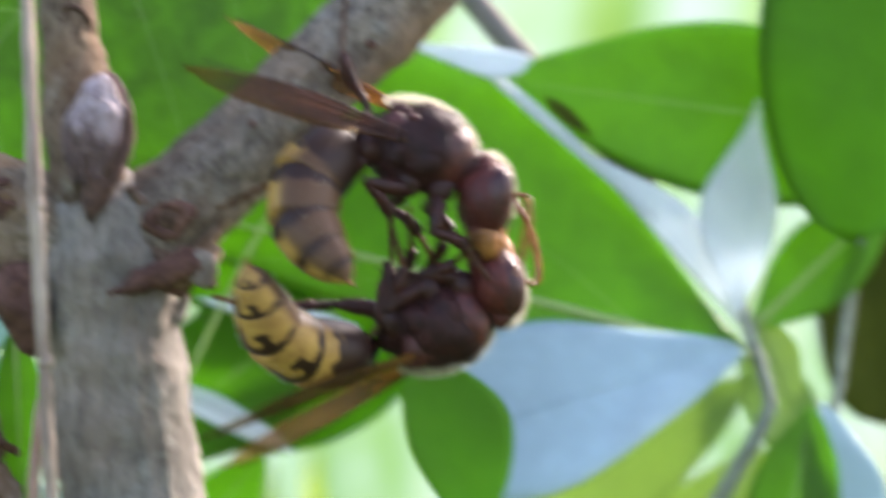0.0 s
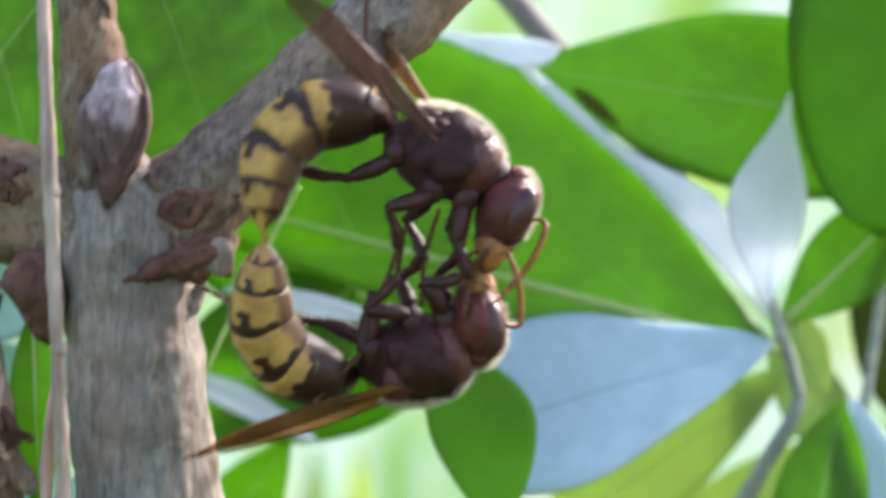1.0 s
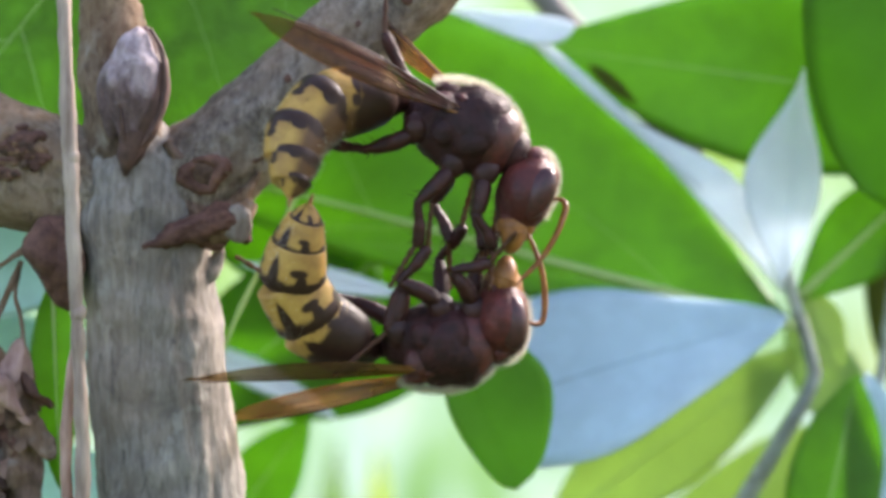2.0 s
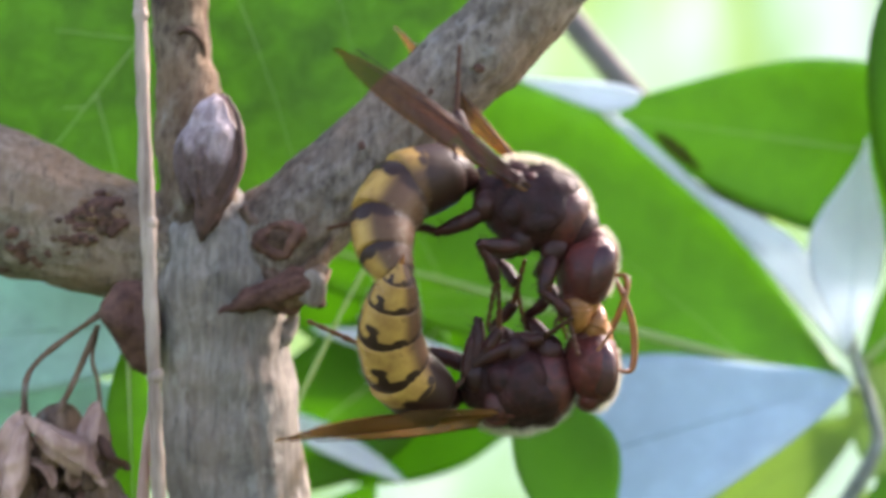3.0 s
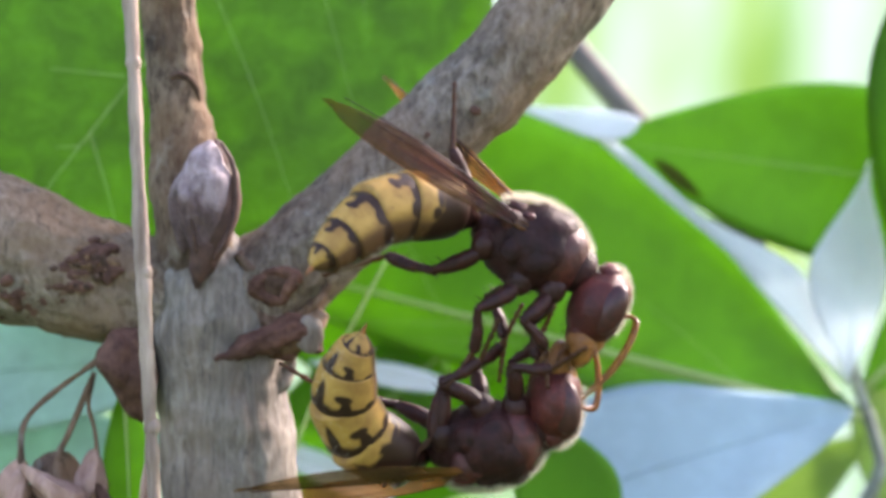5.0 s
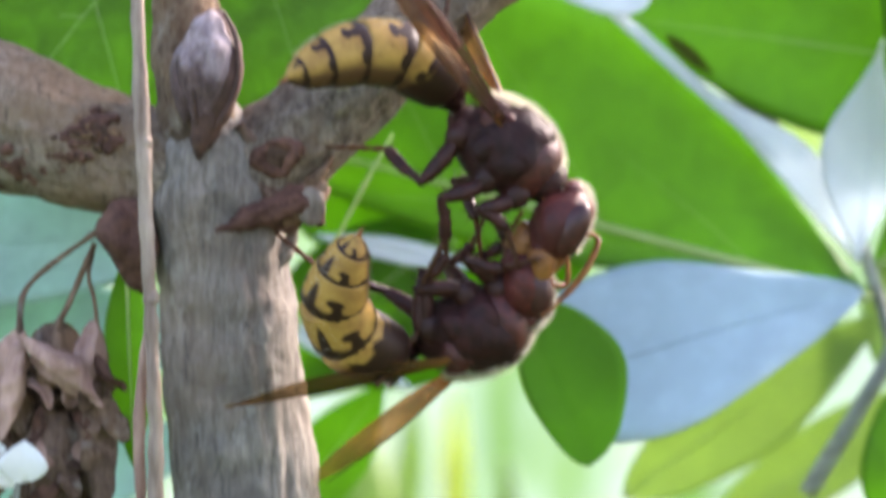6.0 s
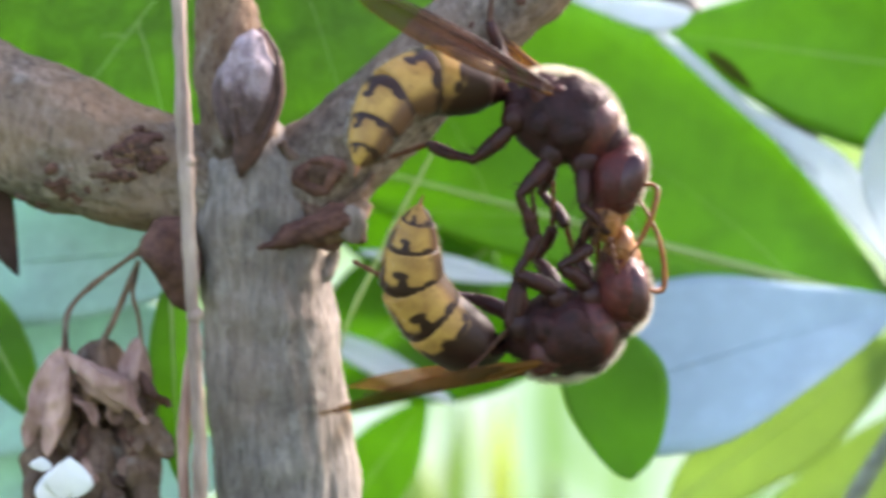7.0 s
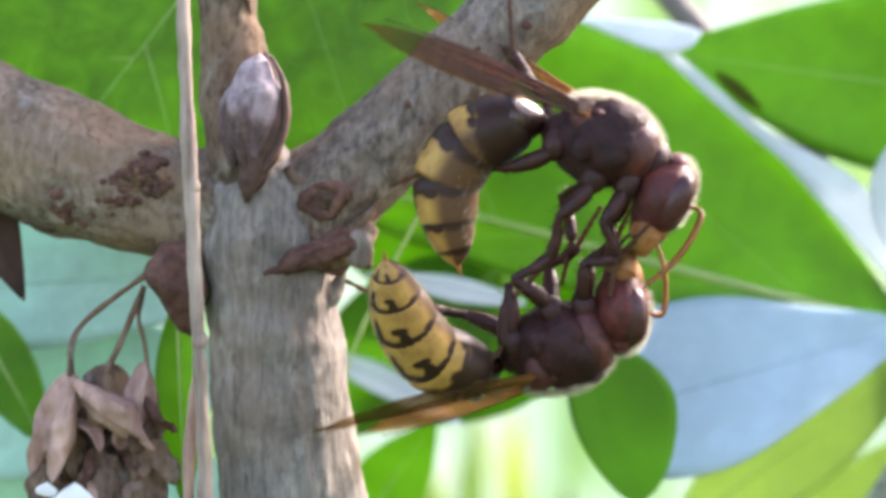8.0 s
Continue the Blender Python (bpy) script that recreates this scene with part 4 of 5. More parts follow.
leaf((-47.88, 24.00, -8.66), (-14.40, 20.00, -5.77), 5.4, (0.1, -0.8, 0.5), LEAF_TEAL, "pale teal leaf under the side branch", 0.03, 0.08, 0.8, 0.0, 20)
leaf((-48.29, 26.00, -18.37), (-16.04, 24.00, -12.64), 6.0, (0.1, -0.8, 0.5), LEAF_TEAL, "pale teal leaf behind the seed head", 0.03, 0.08, 0.8, 0.0, 21)
leaf((-48.49, 27.00, -28.52), (-17.38, 26.00, -20.77), 6.0, (0.1, -0.8, 0.5), LEAF_TEAL, "pale teal leaf low behind the seed head", 0.03, 0.08, 0.8, 0.0, 22)
leaf((-37.42, 16.00, -7.60), (-31.96, 16.00, -17.79), 2.2, (0.1, -1, 0.1), LEAF, "small green leaf beside the seed head", 0.03, 0.1, 0.85, 0.0, 23)
leaf((-21.73, 6.00, -7.26), (-21.25, 6.00, -20.87), 1.6, (0.1, -1, 0.1), LEAF, "narrow green leaf beside the stem", 0.03, 0.15, 0.85, 0.0, 24)
leaf((-35.29, 3.00, 2.27), (-31.23, 3.00, -7.16), 1.9, (0.2, -1, 0.0), DEAD, "withered dark brown leaf tip", 0.03, -0.2, 0.6, 0.0, 25)

leaf((-11.60, 150.00, -44.92), (-12.92, 153.00, -31.05), 2.6, (0.1, -1, 0.1), LEAF_YOUNG, "tall blurred grass blade behind the shrub", 0.01, 0.08, 0.7, 0.0, 70, 0, 0.06)
leaf((-8.21, 170.00, -47.52), (-7.27, 173.00, -27.65), 1.8, (0.1, -1, 0.1), LEAF_YOUNG, "tall blurred grass blade behind the shrub", 0.01, 0.08, 0.7, 0.0, 71, 0, 0.06)
leaf((-13.40, 130.00, -42.33), (-16.43, 133.00, -30.99), 2.0, (0.1, -1, 0.1), LEAF, "tall blurred grass blade behind the shrub", 0.01, 0.08, 0.7, 0.0, 72, 0, 0.06)
leaf((-3.03, 190.00, -50.10), (-2.68, 193.00, -29.20), 1.5, (0.1, -1, 0.1), GRASS_SUN, "tall blurred grass blade behind the shrub", 0.01, 0.08, 0.7, 0.0, 73, 0, 0.06)
leaf((4.05, 160.00, -46.20), (3.12, 163.00, -35.14), 1.2, (0.1, -1, 0.1), LEAF_YOUNG, "tall blurred grass blade behind the shrub", 0.01, 0.08, 0.7, 0.0, 74, 0, 0.06)


def twig(name, rows, material, label):
    thing = part(name, tube(rows, 14, 8, 0.12, 500), material)
    return tagged(thing, label, "twig")


twig("green_twig", [(28.40, 31.00, -4.82, 0.25), (29.00, 31.00, -8.10, 0.45), (30.50, 31.00, -13.01, 0.5), (30.60, 31.00, -15.20, 0.55), (28.60, 31.00, -18.80, 0.6), (24.90, 32.00, -25.20, 0.7)], STEM, "green-grey twig that carries the leaves")
twig("green_twig", [(33.75, 33.00, -23.45, 0.5), (35.82, 33.00, -14.77, 0.42), (37.06, 33.00, -6.51, 0.38), (37.88, 33.00, -2.38, 0.3)], STEM, "thin green twig behind the leaves")
twig("grass_stem", [(-4.69, 14.00, 0.86, 0.10), (-6.14, 14.00, -1.81, 0.13), (-7.55, 14.00, -4.48, 0.14), (-9.07, 14.00, -7.53, 0.14), (-10.79, 14.00, -11.34, 0.14), (-11.93, 14.00, -15.92, 0.14)], RIB, "thin pale green grass stem behind the branch")
twig("grey_twig", [(3.75, 44.00, 24.27, 0.9), (8.65, 42.00, 17.23, 1.0), (13.89, 40.00, 10.72, 1.0), (19.42, 40.00, 4.77, 0.9), (23.33, 41.00, 1.81, 0.7)], FAR_TWIG, "grey twig behind the leaves")


# ---- hornets ----
def fur(seed, count, rx, ry, rz, long, whole=False):
    """Fine short hairs along the back of a body, or all over it."""
    rng = random.Random(seed)
    bm = bmesh.new()
    while len(bm.verts) < count * 4:
        d = Vector((rng.gauss(0, 1), rng.gauss(0, 0.45), rng.gauss(0.4, 1))).normalized()
        if whole:
            d = Vector((d.x, d.y * 2.2, d.z - 0.25)).normalized()
        elif d.z + 0.5 * d.x < 0.25 or abs(d.y) > 0.42:
            continue
        root = Vector((d.x * rx, d.y * ry, d.z * rz)) * 0.97
        lean = (d + Vector((rng.uniform(-0.5, 0.2), rng.uniform(-0.25, 0.25), rng.uniform(-0.2, 0.3)))).normalized()
        tip = root + lean * long * rng.uniform(0.6, 1.2)
        a = lean.orthogonal().normalized() * 0.009
        b = lean.cross(a)
        vs = [bm.verts.new(p * MM) for p in (root + a, root - a * 0.5 + b, root - a * 0.5 - b, tip)]
        for i, j in ((0, 1), (1, 2), (2, 0)):
            bm.faces.new((vs[i], vs[j], vs[3]))
    return bm


PROFILE = ((0.34, 1.45, 2.14), (2.12, 2.38, 2.38), (2.32, 2.35, 2.22), (2.17, 2.12, 1.86), (1.80, 1.60, 1.27), (1.20, 0.80, 0.06))


def ring_mesh(k):
    """Ring k of the abdomen, along +x, nested into the one before."""
    profile = PROFILE[k]
    length = LENGTHS[k]
    bm = bmesh.new()
    rows = []
    stations = [(-0.34, 0.42), (-0.26, 0.70), (-0.12, 0.90)] if k else []
    stations += [(s, 1.0) for s in (0.0, 0.15, 0.35, 0.55, 0.75, 0.9, 1.0)] + ([(1.06, 0.985), (1.09, 0.90), (1.10, 0.6)] if k < 5 else [])
    for s, w in stations:
        q = min(max(s, 0), 1)
        a, b, c = profile
        r = (a * (1 - q) * (1 - 2 * q) + 4 * b * q * (1 - q) + c * q * (2 * q - 1)) * w
        rows.append([bm.verts.new((s * length * MM, 0.97 * r * math.sin(2 * math.pi * j / 24) * MM, (0.90 * r * math.cos(2 * math.pi * j / 24) + 0.03) * MM)) for j in range(24)])
    for p, q in zip(rows, rows[1:]):
        for j in range(24):
            bm.faces.new((p[j], p[(j + 1) % 24], q[(j + 1) % 24], q[j]))
    bm.faces.new(rows[0])
    bm.faces.new(rows[-1])
    bmesh.ops.recalc_face_normals(bm, faces=bm.faces)
    return bm


def ring_fur(k):
    """Short pale hairs along the back and the belly of ring k."""
    rng = random.Random(40 + k)
    bm = bmesh.new()
    first, middle, last = PROFILE[k]
    for _ in range(90):
        q, a = rng.uniform(0, 1), rng.gauss(0, 0.28) + rng.choice((0, math.pi))
        r = first * (1 - q) * (1 - 2 * q) + 4 * middle * q * (1 - q) + last * q * (2 * q - 1)
        out = Vector((0.45, math.sin(a), math.cos(a))).normalized()
        root = Vector((q * LENGTHS[k], 0.97 * r * math.sin(a), 0.90 * r * math.cos(a) + 0.03))
        tip = root + (out + Vector((rng.uniform(-0.3, 0.3), rng.uniform(-0.3, 0.3), 0))) * rng.uniform(0.2, 0.42)
        u = out.orthogonal().normalized() * 0.009
        v = out.cross(u)
        vs = [bm.verts.new(p * MM) for p in (root + u, root - u * 0.5 + v, root - u * 0.5 - v, tip)]
        for i, j in ((0, 1), (1, 2), (2, 0)):
            bm.faces.new((vs[i], vs[j], vs[3]))
    return bm


def wing_mesh(length, wide):
    """A wing folded lengthwise, along +x, with a thick front edge."""
    bm = bmesh.new()
    rows = []
    for i in range(19):
        s = i / 18
        w = wide * min(1, 0.42 + 1.7 * s) * (0.72 + 0.28 * math.sin(math.pi * s)) * math.sqrt(max(0.02, 1 - max(0, (s - 0.58) / 0.42) ** 2))
        rows.append([(s * length - 0.35 * abs(j - 2) * s ** 6, -w * 0.42 + w * j / 5, 0.16 * math.sin(j * 1.9) + 0.25 * math.sin(3 * s) - 0.10 * j * s) for j in range(6)])
    grids = []
    for level in (0.04, -0.04):
        grids.append([[bm.verts.new((x * MM, y * MM, (z + level) * MM)) for x, y, z in row] for row in rows])
    top, low = grids
    for i in range(18):
        for j in range(5):
            bm.faces.new((top[i][j], top[i + 1][j], top[i + 1][j + 1], top[i][j + 1]))
            bm.faces.new((low[i][j], low[i][j + 1], low[i + 1][j + 1], low[i + 1][j]))
        for j in (0, 5):
            bm.faces.new((top[i][j], low[i][j], low[i + 1][j], top[i + 1][j]))
    for j in range(5):
        bm.faces.new((top[18][j], top[18][j + 1], low[18][j + 1], low[18][j]))
    bmesh.ops.recalc_face_normals(bm, faces=bm.faces)
    return bm


def bristles(length, radius, seed, count=30):
    """Fine bristles along a leg bone that lies on +x."""
    rng = random.Random(seed)
    bm = bmesh.new()
    for _ in range(count):
        x, a = rng.uniform(0.1, 0.98) * length, rng.uniform(0, 6.28)
        out = Vector((0.55, math.sin(a), math.cos(a))).normalized()
        root = Vector((x, radius * math.sin(a) * 0.8, radius * math.cos(a) * 0.8))
        u = out.orthogonal().normalized() * 0.022
        v = out.cross(u)
        vs = [bm.verts.new(p * MM) for p in (root + u, root - u * 0.5 + v, root - u * 0.5 - v, root + out * rng.uniform(0.35, 0.7))]
        for i, j in ((0, 1), (1, 2), (2, 0)):
            bm.faces.new((vs[i], vs[j], vs[3]))
    return bm


BONES = {"front": (2.5, 2.3, 2.5), "middle": (2.9, 2.8, 2.9), "hind": (3.2, 3.7, 4.4)}
HIPS = {"front": (2.2, 1.25, -2.3), "middle": (0.2, 1.45, -2.6), "hind": (-2.7, 1.35, -1.6)}


def hornet(name, label, wing_width, near_wing):
    """A hornet about 24 mm long; +x to the head, +z to the back."""
    thing = new(name)
    tagged(thing, label, "hornet", "hornets feeding each other")

    def saddle(p):
        back = max(0, -p.x)
        return (p.x, p.y * (1 - 0.25 * back ** 1.5), p.z * (1 - 0.30 * back ** 1.5) - 0.10 * back ** 2 + 0.06 * math.sin(2.2 * p.x))
    part("thorax", join(lump(3.50, 2.55, 2.78, (0, 0, 0), 44, 30, 0.36, 620, saddle), lump(1.3, 1.5, 1.5, (3.1, 0, -0.15), 20, 12, 0.06, 900), lump(0.9, 1.2, 1.1, (-2.9, 0, -0.3), 16, 10, 0.06, 900)), THORAX, thing, "dark chestnut hairy thorax")
    part("pronotum", lump(1.75, 2.24, 2.38, (1.85, 0, 0.02), 32, 20, 0.10, 800), COLLAR, thing, "dark reddish collar")
    part("scutellum", lump(1.0, 1.3, 0.55, (-1.75, 0, 1.75), 18, 10, 0.05, 900), COLLAR, thing, "reddish plate")
    for sign in (-1, 1):
        part("side_plate", lump(1.20, 0.50, 1.25, (0.55, sign * 2.08, -0.45), 20, 14, 0.22, 800), THORAX, thing)
        part("side_plate", lump(0.80, 0.50, 0.95, (-1.15, sign * 2.00, -0.75), 18, 12, 0.20, 900), THORAX, thing)
        part("side_plate", lump(0.95, 0.45, 0.80, (-1.60, sign * 1.72, 0.75), 18, 12, 0.20, 900), COLLAR, thing, "reddish side plate")
        part("tegula", lump(0.5, 0.3, 0.32, (-0.9, sign * 1.7, 1.5), 12, 8), COLLAR, thing, "reddish wing socket")
    tagged(part("hairs", fur(5, 3000, 3.66, 2.60, 2.74, 0.62), HAIR, thing, "pale golden hairs", False), kind="stuff")
    tagged(part("dark_hairs", fur(9, 3200, 3.55, 2.6, 2.76, 0.45, True), FUZZ, thing, "short dark brown hairs", False), kind="stuff")
    part("waist", tube([(-3.0, 0, -0.1, 0.75), (-3.5, 0, -0.1, 0.42), (-4.0, 0, 0.0, 0.35)], 12, 4), RING_DARK, thing)
    # head
    head = part("head", join(lump(1.80, 2.40, 2.25, (0, 0, 0.25), 32, 22, 0.20, 700), lump(0.9, 1.3, 0.7, (-0.35, 0, 2.05), 16, 10, 0.08, 900), lump(1.2, 1.6, 1.2, (0.05, 0, -1.3), 20, 12)), CHESTNUT, thing, "red-brown head")
    part("clypeus", lump(0.75, 1.25, 1.25, (0.75, 0, -1.25), 18, 12, 0.04, 900), FACE, head, "orange-yellow face plate")
    part("cheek", lump(1.15, 1.72, 1.0, (0.20, 0, -1.75), 22, 14, 0.10, 900), FACE, head, "orange-brown cheek")
    tagged(part("head_hairs", fur(6, 1300, 1.65, 2.4, 2.6, 0.48), HAIR, head, "", False), kind="stuff")
    tagged(part("dark_head_hairs", fur(10, 1300, 1.85, 2.4, 2.5, 0.32, True), FUZZ, head, "", False), kind="stuff")
    for sign in (-1, 1):
        part("eye", lump(0.95, 0.62, 1.5, (0.60, sign * 1.74, 0.45), 24, 16), EYE, head, "dark compound eye")
        part("palp", tube([(-0.3, sign * 0.9, -2.2, 0.10), (-0.7, sign * 1.2, -2.9, 0.09), (-0.5, sign * 1.0, -3.6, 0.06)], 8, 4), TARSUS, head, "pale thin mouth feeler")
        part("mandible", tube([(0.3, sign * 1.1, -1.8, 0.75), (0.5, sign * 0.95, -2.4, 0.70), (0.6, sign * 0.5, -2.85, 0.46), (0.6, sign * 0.15, -3.1, 0.12)], 10, 5), FACE, head, "orange jaw with a dark tip")
        part("feeler", tube([(1.4, sign * 0.6, 0.4, 0.122), (2.0, sign * 1.2, 0.7, 0.108), (2.5, sign * 1.7, 0.5, 0.115), (2.75, sign * 1.9, -0.7, 0.122), (2.7, sign * 1.8 + 0.25, -2.2, 0.115), (2.3, sign * 1.6 + 0.3, -3.6, 0.094), (1.9, sign * 1.4 + 0.3, -4.5, 0.065)], 10, 5), FEELER, head, "bent orange-brown feeler")
    for ob in (head, *head.children):
        ob.data.transform(Matrix.Diagonal((1.0, 1.08, 1.12, 1)))
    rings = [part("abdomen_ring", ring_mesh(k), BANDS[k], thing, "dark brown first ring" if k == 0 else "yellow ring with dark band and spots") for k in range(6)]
    for k in range(2, 5):
        tagged(part("ring_hairs", ring_fur(k), HAIR, rings[k], "", False), kind="stuff")
    part("sting_tip", tube([(1.0, 0, 0, 0.22), (1.5, 0, -0.05, 0.12), (1.9, 0, -0.12, 0.02)], 8, 3), FEELER, rings[5])
    wings = [part("wing", wing_mesh(14.8, wing_width), material, thing, text) for material, text in ((near_wing, "brown folded wing"), (WING_AMBER_LIT, "folded wing with amber backlight painted in"))]
    for wing in wings:
        for share, far, thick in ((-0.42, 13.6, 0.085), (-0.15, 12.4, 0.055), (0.14, 10.5, 0.05), (0.40, 8.0, 0.04)):
            part("vein", tube([(x, share * wing_width * min(1, 0.34 + 0.1 * x) * (0.72 + 0.28 * math.sin(math.pi * x / 14.8)), 0.14 + 0.25 * math.sin(x / 4.93) - 0.034 * (share + 0.42) * x, thick * (1.1 - 0.6 * x / far)) for x in (0.1, 2.5, 5.0, 7.5, far * 0.85, far)], 6, 3), LEG, wing)
    legs = {}
    for where, (a, b, c) in BONES.items():
        for sign in (-1, 1):
            x, y, z = HIPS[where]
            part("coxa", lump(0.85, 0.62, 1.0, (x, sign * y * 0.92, z + 0.4), 14, 10, 0.08, 900), LEG, thing)
            femur = part("femur", tube([(0, 0, 0, 0.34), (a * 0.3, 0, 0.10, 0.56), (a * 0.75, 0, 0.06, 0.44), (a * 0.94, 0, 0, 0.30), (a, 0, 0, 0.33)], 12, 4, 0.10, 1300), LEG, thing)
            tibia = part("tibia", tube([(-0.1, 0, 0, 0.27), (b * 0.15, 0, 0.02, 0.27), (b * 0.5, 0, 0.12, 0.37), (b * 0.85, 0, 0.08, 0.40), (b, 0, 0, 0.28)], 12, 4, 0.10, 1300), LEG, thing)
            tagged(part("bristles", bristles(a, 0.5, 3), FUZZ, femur, "", False), kind="stuff")
            tagged(part("bristles", bristles(b, 0.36, 4), FUZZ, tibia, "", False), kind="stuff")
            foot = [(-0.05, 0, 0, 0.20)]
            for k in range(5):
                foot += [(c * (k + 0.25) / 5, 0, 0, 0.15 - 0.012 * k), (c * (k + 0.85) / 5, 0, 0, 0.21 - 0.012 * k)]
            tarsus = part("tarsus", tube(foot + [(c, 0, -0.1, 0.05)], 8, 2), TARSUS, thing, "amber jointed foot")
            legs[where, sign] = (femur, tibia, tarsus)
    return dict(thing=thing, head=head, rings=rings, wings=wings, legs=legs)


UPPER = hornet("hornet", "dark chestnut hornet with yellow-banded abdomen clinging to the branch", 1.85, WING)
LOWER = hornet("hornet", "dark chestnut hornet with yellow-banded abdomen hanging mouth to mouth", 1.4, WING_AMBER_LIT)


# ---- movement ----
def axes(origin, x, y):
    """A pose from an origin, the way of +x and roughly of +y."""
    x = Vector(x).normalized()
    y = Vector(y)
    z = x.cross(y).normalized()
    y = z.cross(x)
    m = Matrix((x, y, z)).transposed().to_4x4()
    m.translation = origin
    return m


def bent(a, c, first, second, pole):
    """The joint between two bones of given lengths from a to c, bent to the pole's side, and the end they reach."""
    d = c - a
    far = min(d.length, (first + second) * 0.995)
    d = d.normalized()
    near = max(far, abs(first - second) * 1.02 + 1e-6)
    along = (first * first - second * second + near * near) / (2 * near)
    out = math.sqrt(max(first * first - along * along, 0))
    pole = (pole - d * pole.dot(d)).normalized()
    return a + d * along + pole * out, a + d * near


def leg_rows(where, sign, foot, pole):
    """Poses of the three bones of a leg whose foot reaches for a point of the thing's space."""
    a, b, c = (v * MM for v in BONES[where])
    x, y, z = HIPS[where]
    hip = vec((x, sign * y, z))
    knee, end = bent(hip, foot, a, (b + c) * 0.95, pole)
    ankle, _ = bent(knee, end, b, c, -pole)
    up = Vector((0.1, 1, 0.05))
    return (axes(hip, knee - hip, up), axes(knee, ankle - knee, up), axes(ankle, end - ankle, up))


def abdomen_rows(points, roll=0.0, side=1):
    """Poses of the six rings along a line in the thing's space that starts at the waist."""
    line = spline(points, 14)
    seen = sum(float(np.linalg.norm(q - p)) for p, q in zip(line, line[1:]))
    whole = sum(LENGTHS) * MM
    lean = -math.sqrt(max((whole / seen) ** 2 - 1, 0)) if seen < whole else 0.0
    lean = side * max(lean, -1.1)
    places, run = [Vector(line[0])], [0.0]
    for p, q in zip(line, line[1:]):
        step = float(np.linalg.norm(q - p))
        places.append(Vector((q[0], places[-1].y + lean * step * min(1, len(places) / 14), q[2])))
        run.append(run[-1] + (places[-1] - places[-2]).length)

    def at(d):
        for k in range(1, len(run)):
            if d <= run[k] or k == len(run) - 1:
                w = (d - run[k - 1]) / max(run[k] - run[k - 1], 1e-9)
                return places[k - 1].lerp(places[k], w)
    ways, d = [], 0.0
    for length in LENGTHS:
        ways.append((at(d + length * MM) - at(d)).normalized())
        d += length * MM
    for _ in range(30):  # share a sharp bend out among the rings
        for k in range(5):
            a, b = ways[k], ways[k + 1]
            over = a.angle(b) - radians(34)
            if over > 0:
                q = a.rotation_difference(b)
                share = 0.5 * over / a.angle(b)
                turn = Matrix.Rotation(q.angle * share, 3, q.axis)
                ways[k], ways[k + 1] = turn @ a, turn.inverted() @ b
    out, p = [], places[0]
    for length, way in zip(LENGTHS, ways):
        out.append(axes(p, way, (0, -1, 0)) @ Matrix.Rotation(radians(roll), 4, "X"))
        p = p + way * length * MM
    return out


def hornet_poses(rows, depth, mirrored):
    """Pose of a hornet, and its inverse, at each time."""
    out = []
    for t, x, z, turn, *_ in rows:
        m = Matrix.Translation(vec((x, depth, z))) @ Matrix.Rotation(-radians(turn), 4, "Y") @ Matrix.Translation(vec((-0.15 if mirrored else -0.35, 0, 0)))
        if mirrored:
            m = m @ Matrix.Rotation(math.pi, 4, "X")
        out.append(m)
    return out


def key_hornet(bug, rows, depth, mirrored, poses, feet, roll):
    walk(bug["thing"], [(r[0], m) for r, m in zip(rows, poses)])
    tracks = {}

    def note(ob, t, m):
        tracks.setdefault(ob, []).append((t, m))
    flip = -1 if mirrored else 1
    for k, (r, m) in enumerate(zip(rows, poses)):
        t = r[0]
        back = m.inverted()

        def local(x, z, y=depth):
            return back @ vec((x, y, z))
        hx, hz, turn = r[4:7]
        away = Vector((math.cos(radians(turn)), 0, math.sin(radians(turn))))
        down = back.to_3x3() @ away
        place = local(hx, hz)
        neck = vec((4.3, 0, -0.3))
        place = neck + (place - neck).normalized() * min((place - neck).length, 2.3 * MM)
        # head: +z away from the jaws, +x forward
        z = -down.normalized()
        y = Vector((0, 1, 0))
        x = y.cross(z)
        hm = Matrix((x, y, z)).transposed().to_4x4()
        hm.translation = place
        note(bug["head"], t, hm)
        waist = vec((-3.7, 0, 0))
        pts = [waist] + [local(*r[q:q + 2]) for q in (7, 9, 11)]
        for ob, pm in zip(bug["rings"], abdomen_rows([tuple(p) for p in pts], roll(t), flip)):
            note(ob, t, pm)
        for ob, q, sign in ((bug["wings"][0], 13, -flip), (bug["wings"][1], 15, flip)):
            root = vec((-1.3, sign * 1.9, 1.3 if sign == -flip else 1.9))
            if sign == -flip and not mirrored:
                root = vec((float(np.interp(t, *HINGE_X)), sign * 2.2, float(np.interp(t, *HINGE_Z))))
            tip = local(r[q], r[q + 1])
            flat = Vector((tip.x - root.x, 0, tip.z - root.z))
            reach = 13.5 * MM
            spread = min(0.6, max(0.16, math.sqrt(max(0, 1 - (flat.length / reach) ** 2)))) * reach
            note(ob, t, axes(root, (flat.normalized().x * reach, sign * spread, flat.normalized().z * reach), (0.25 * sign, sign * 0.5, -0.85)))
        for (where, sign), (goal, pole) in feet(k, flip).items():
            for ob, pm in zip(bug["legs"][where, sign], leg_rows(where, sign, back @ goal, (back.to_3x3() @ pole))):
                note(ob, t, pm)
    for ob, line in tracks.items():
        walk(ob, line)


# where the upper hornet's near wing is hinged as its body rolls: seconds, millimetres
HINGE_X = ((0, 0.7, 1.2, 4.5, 6.5, 8.0), (-0.4, -0.4, -0.9, -0.7, -1.2, -1.4))
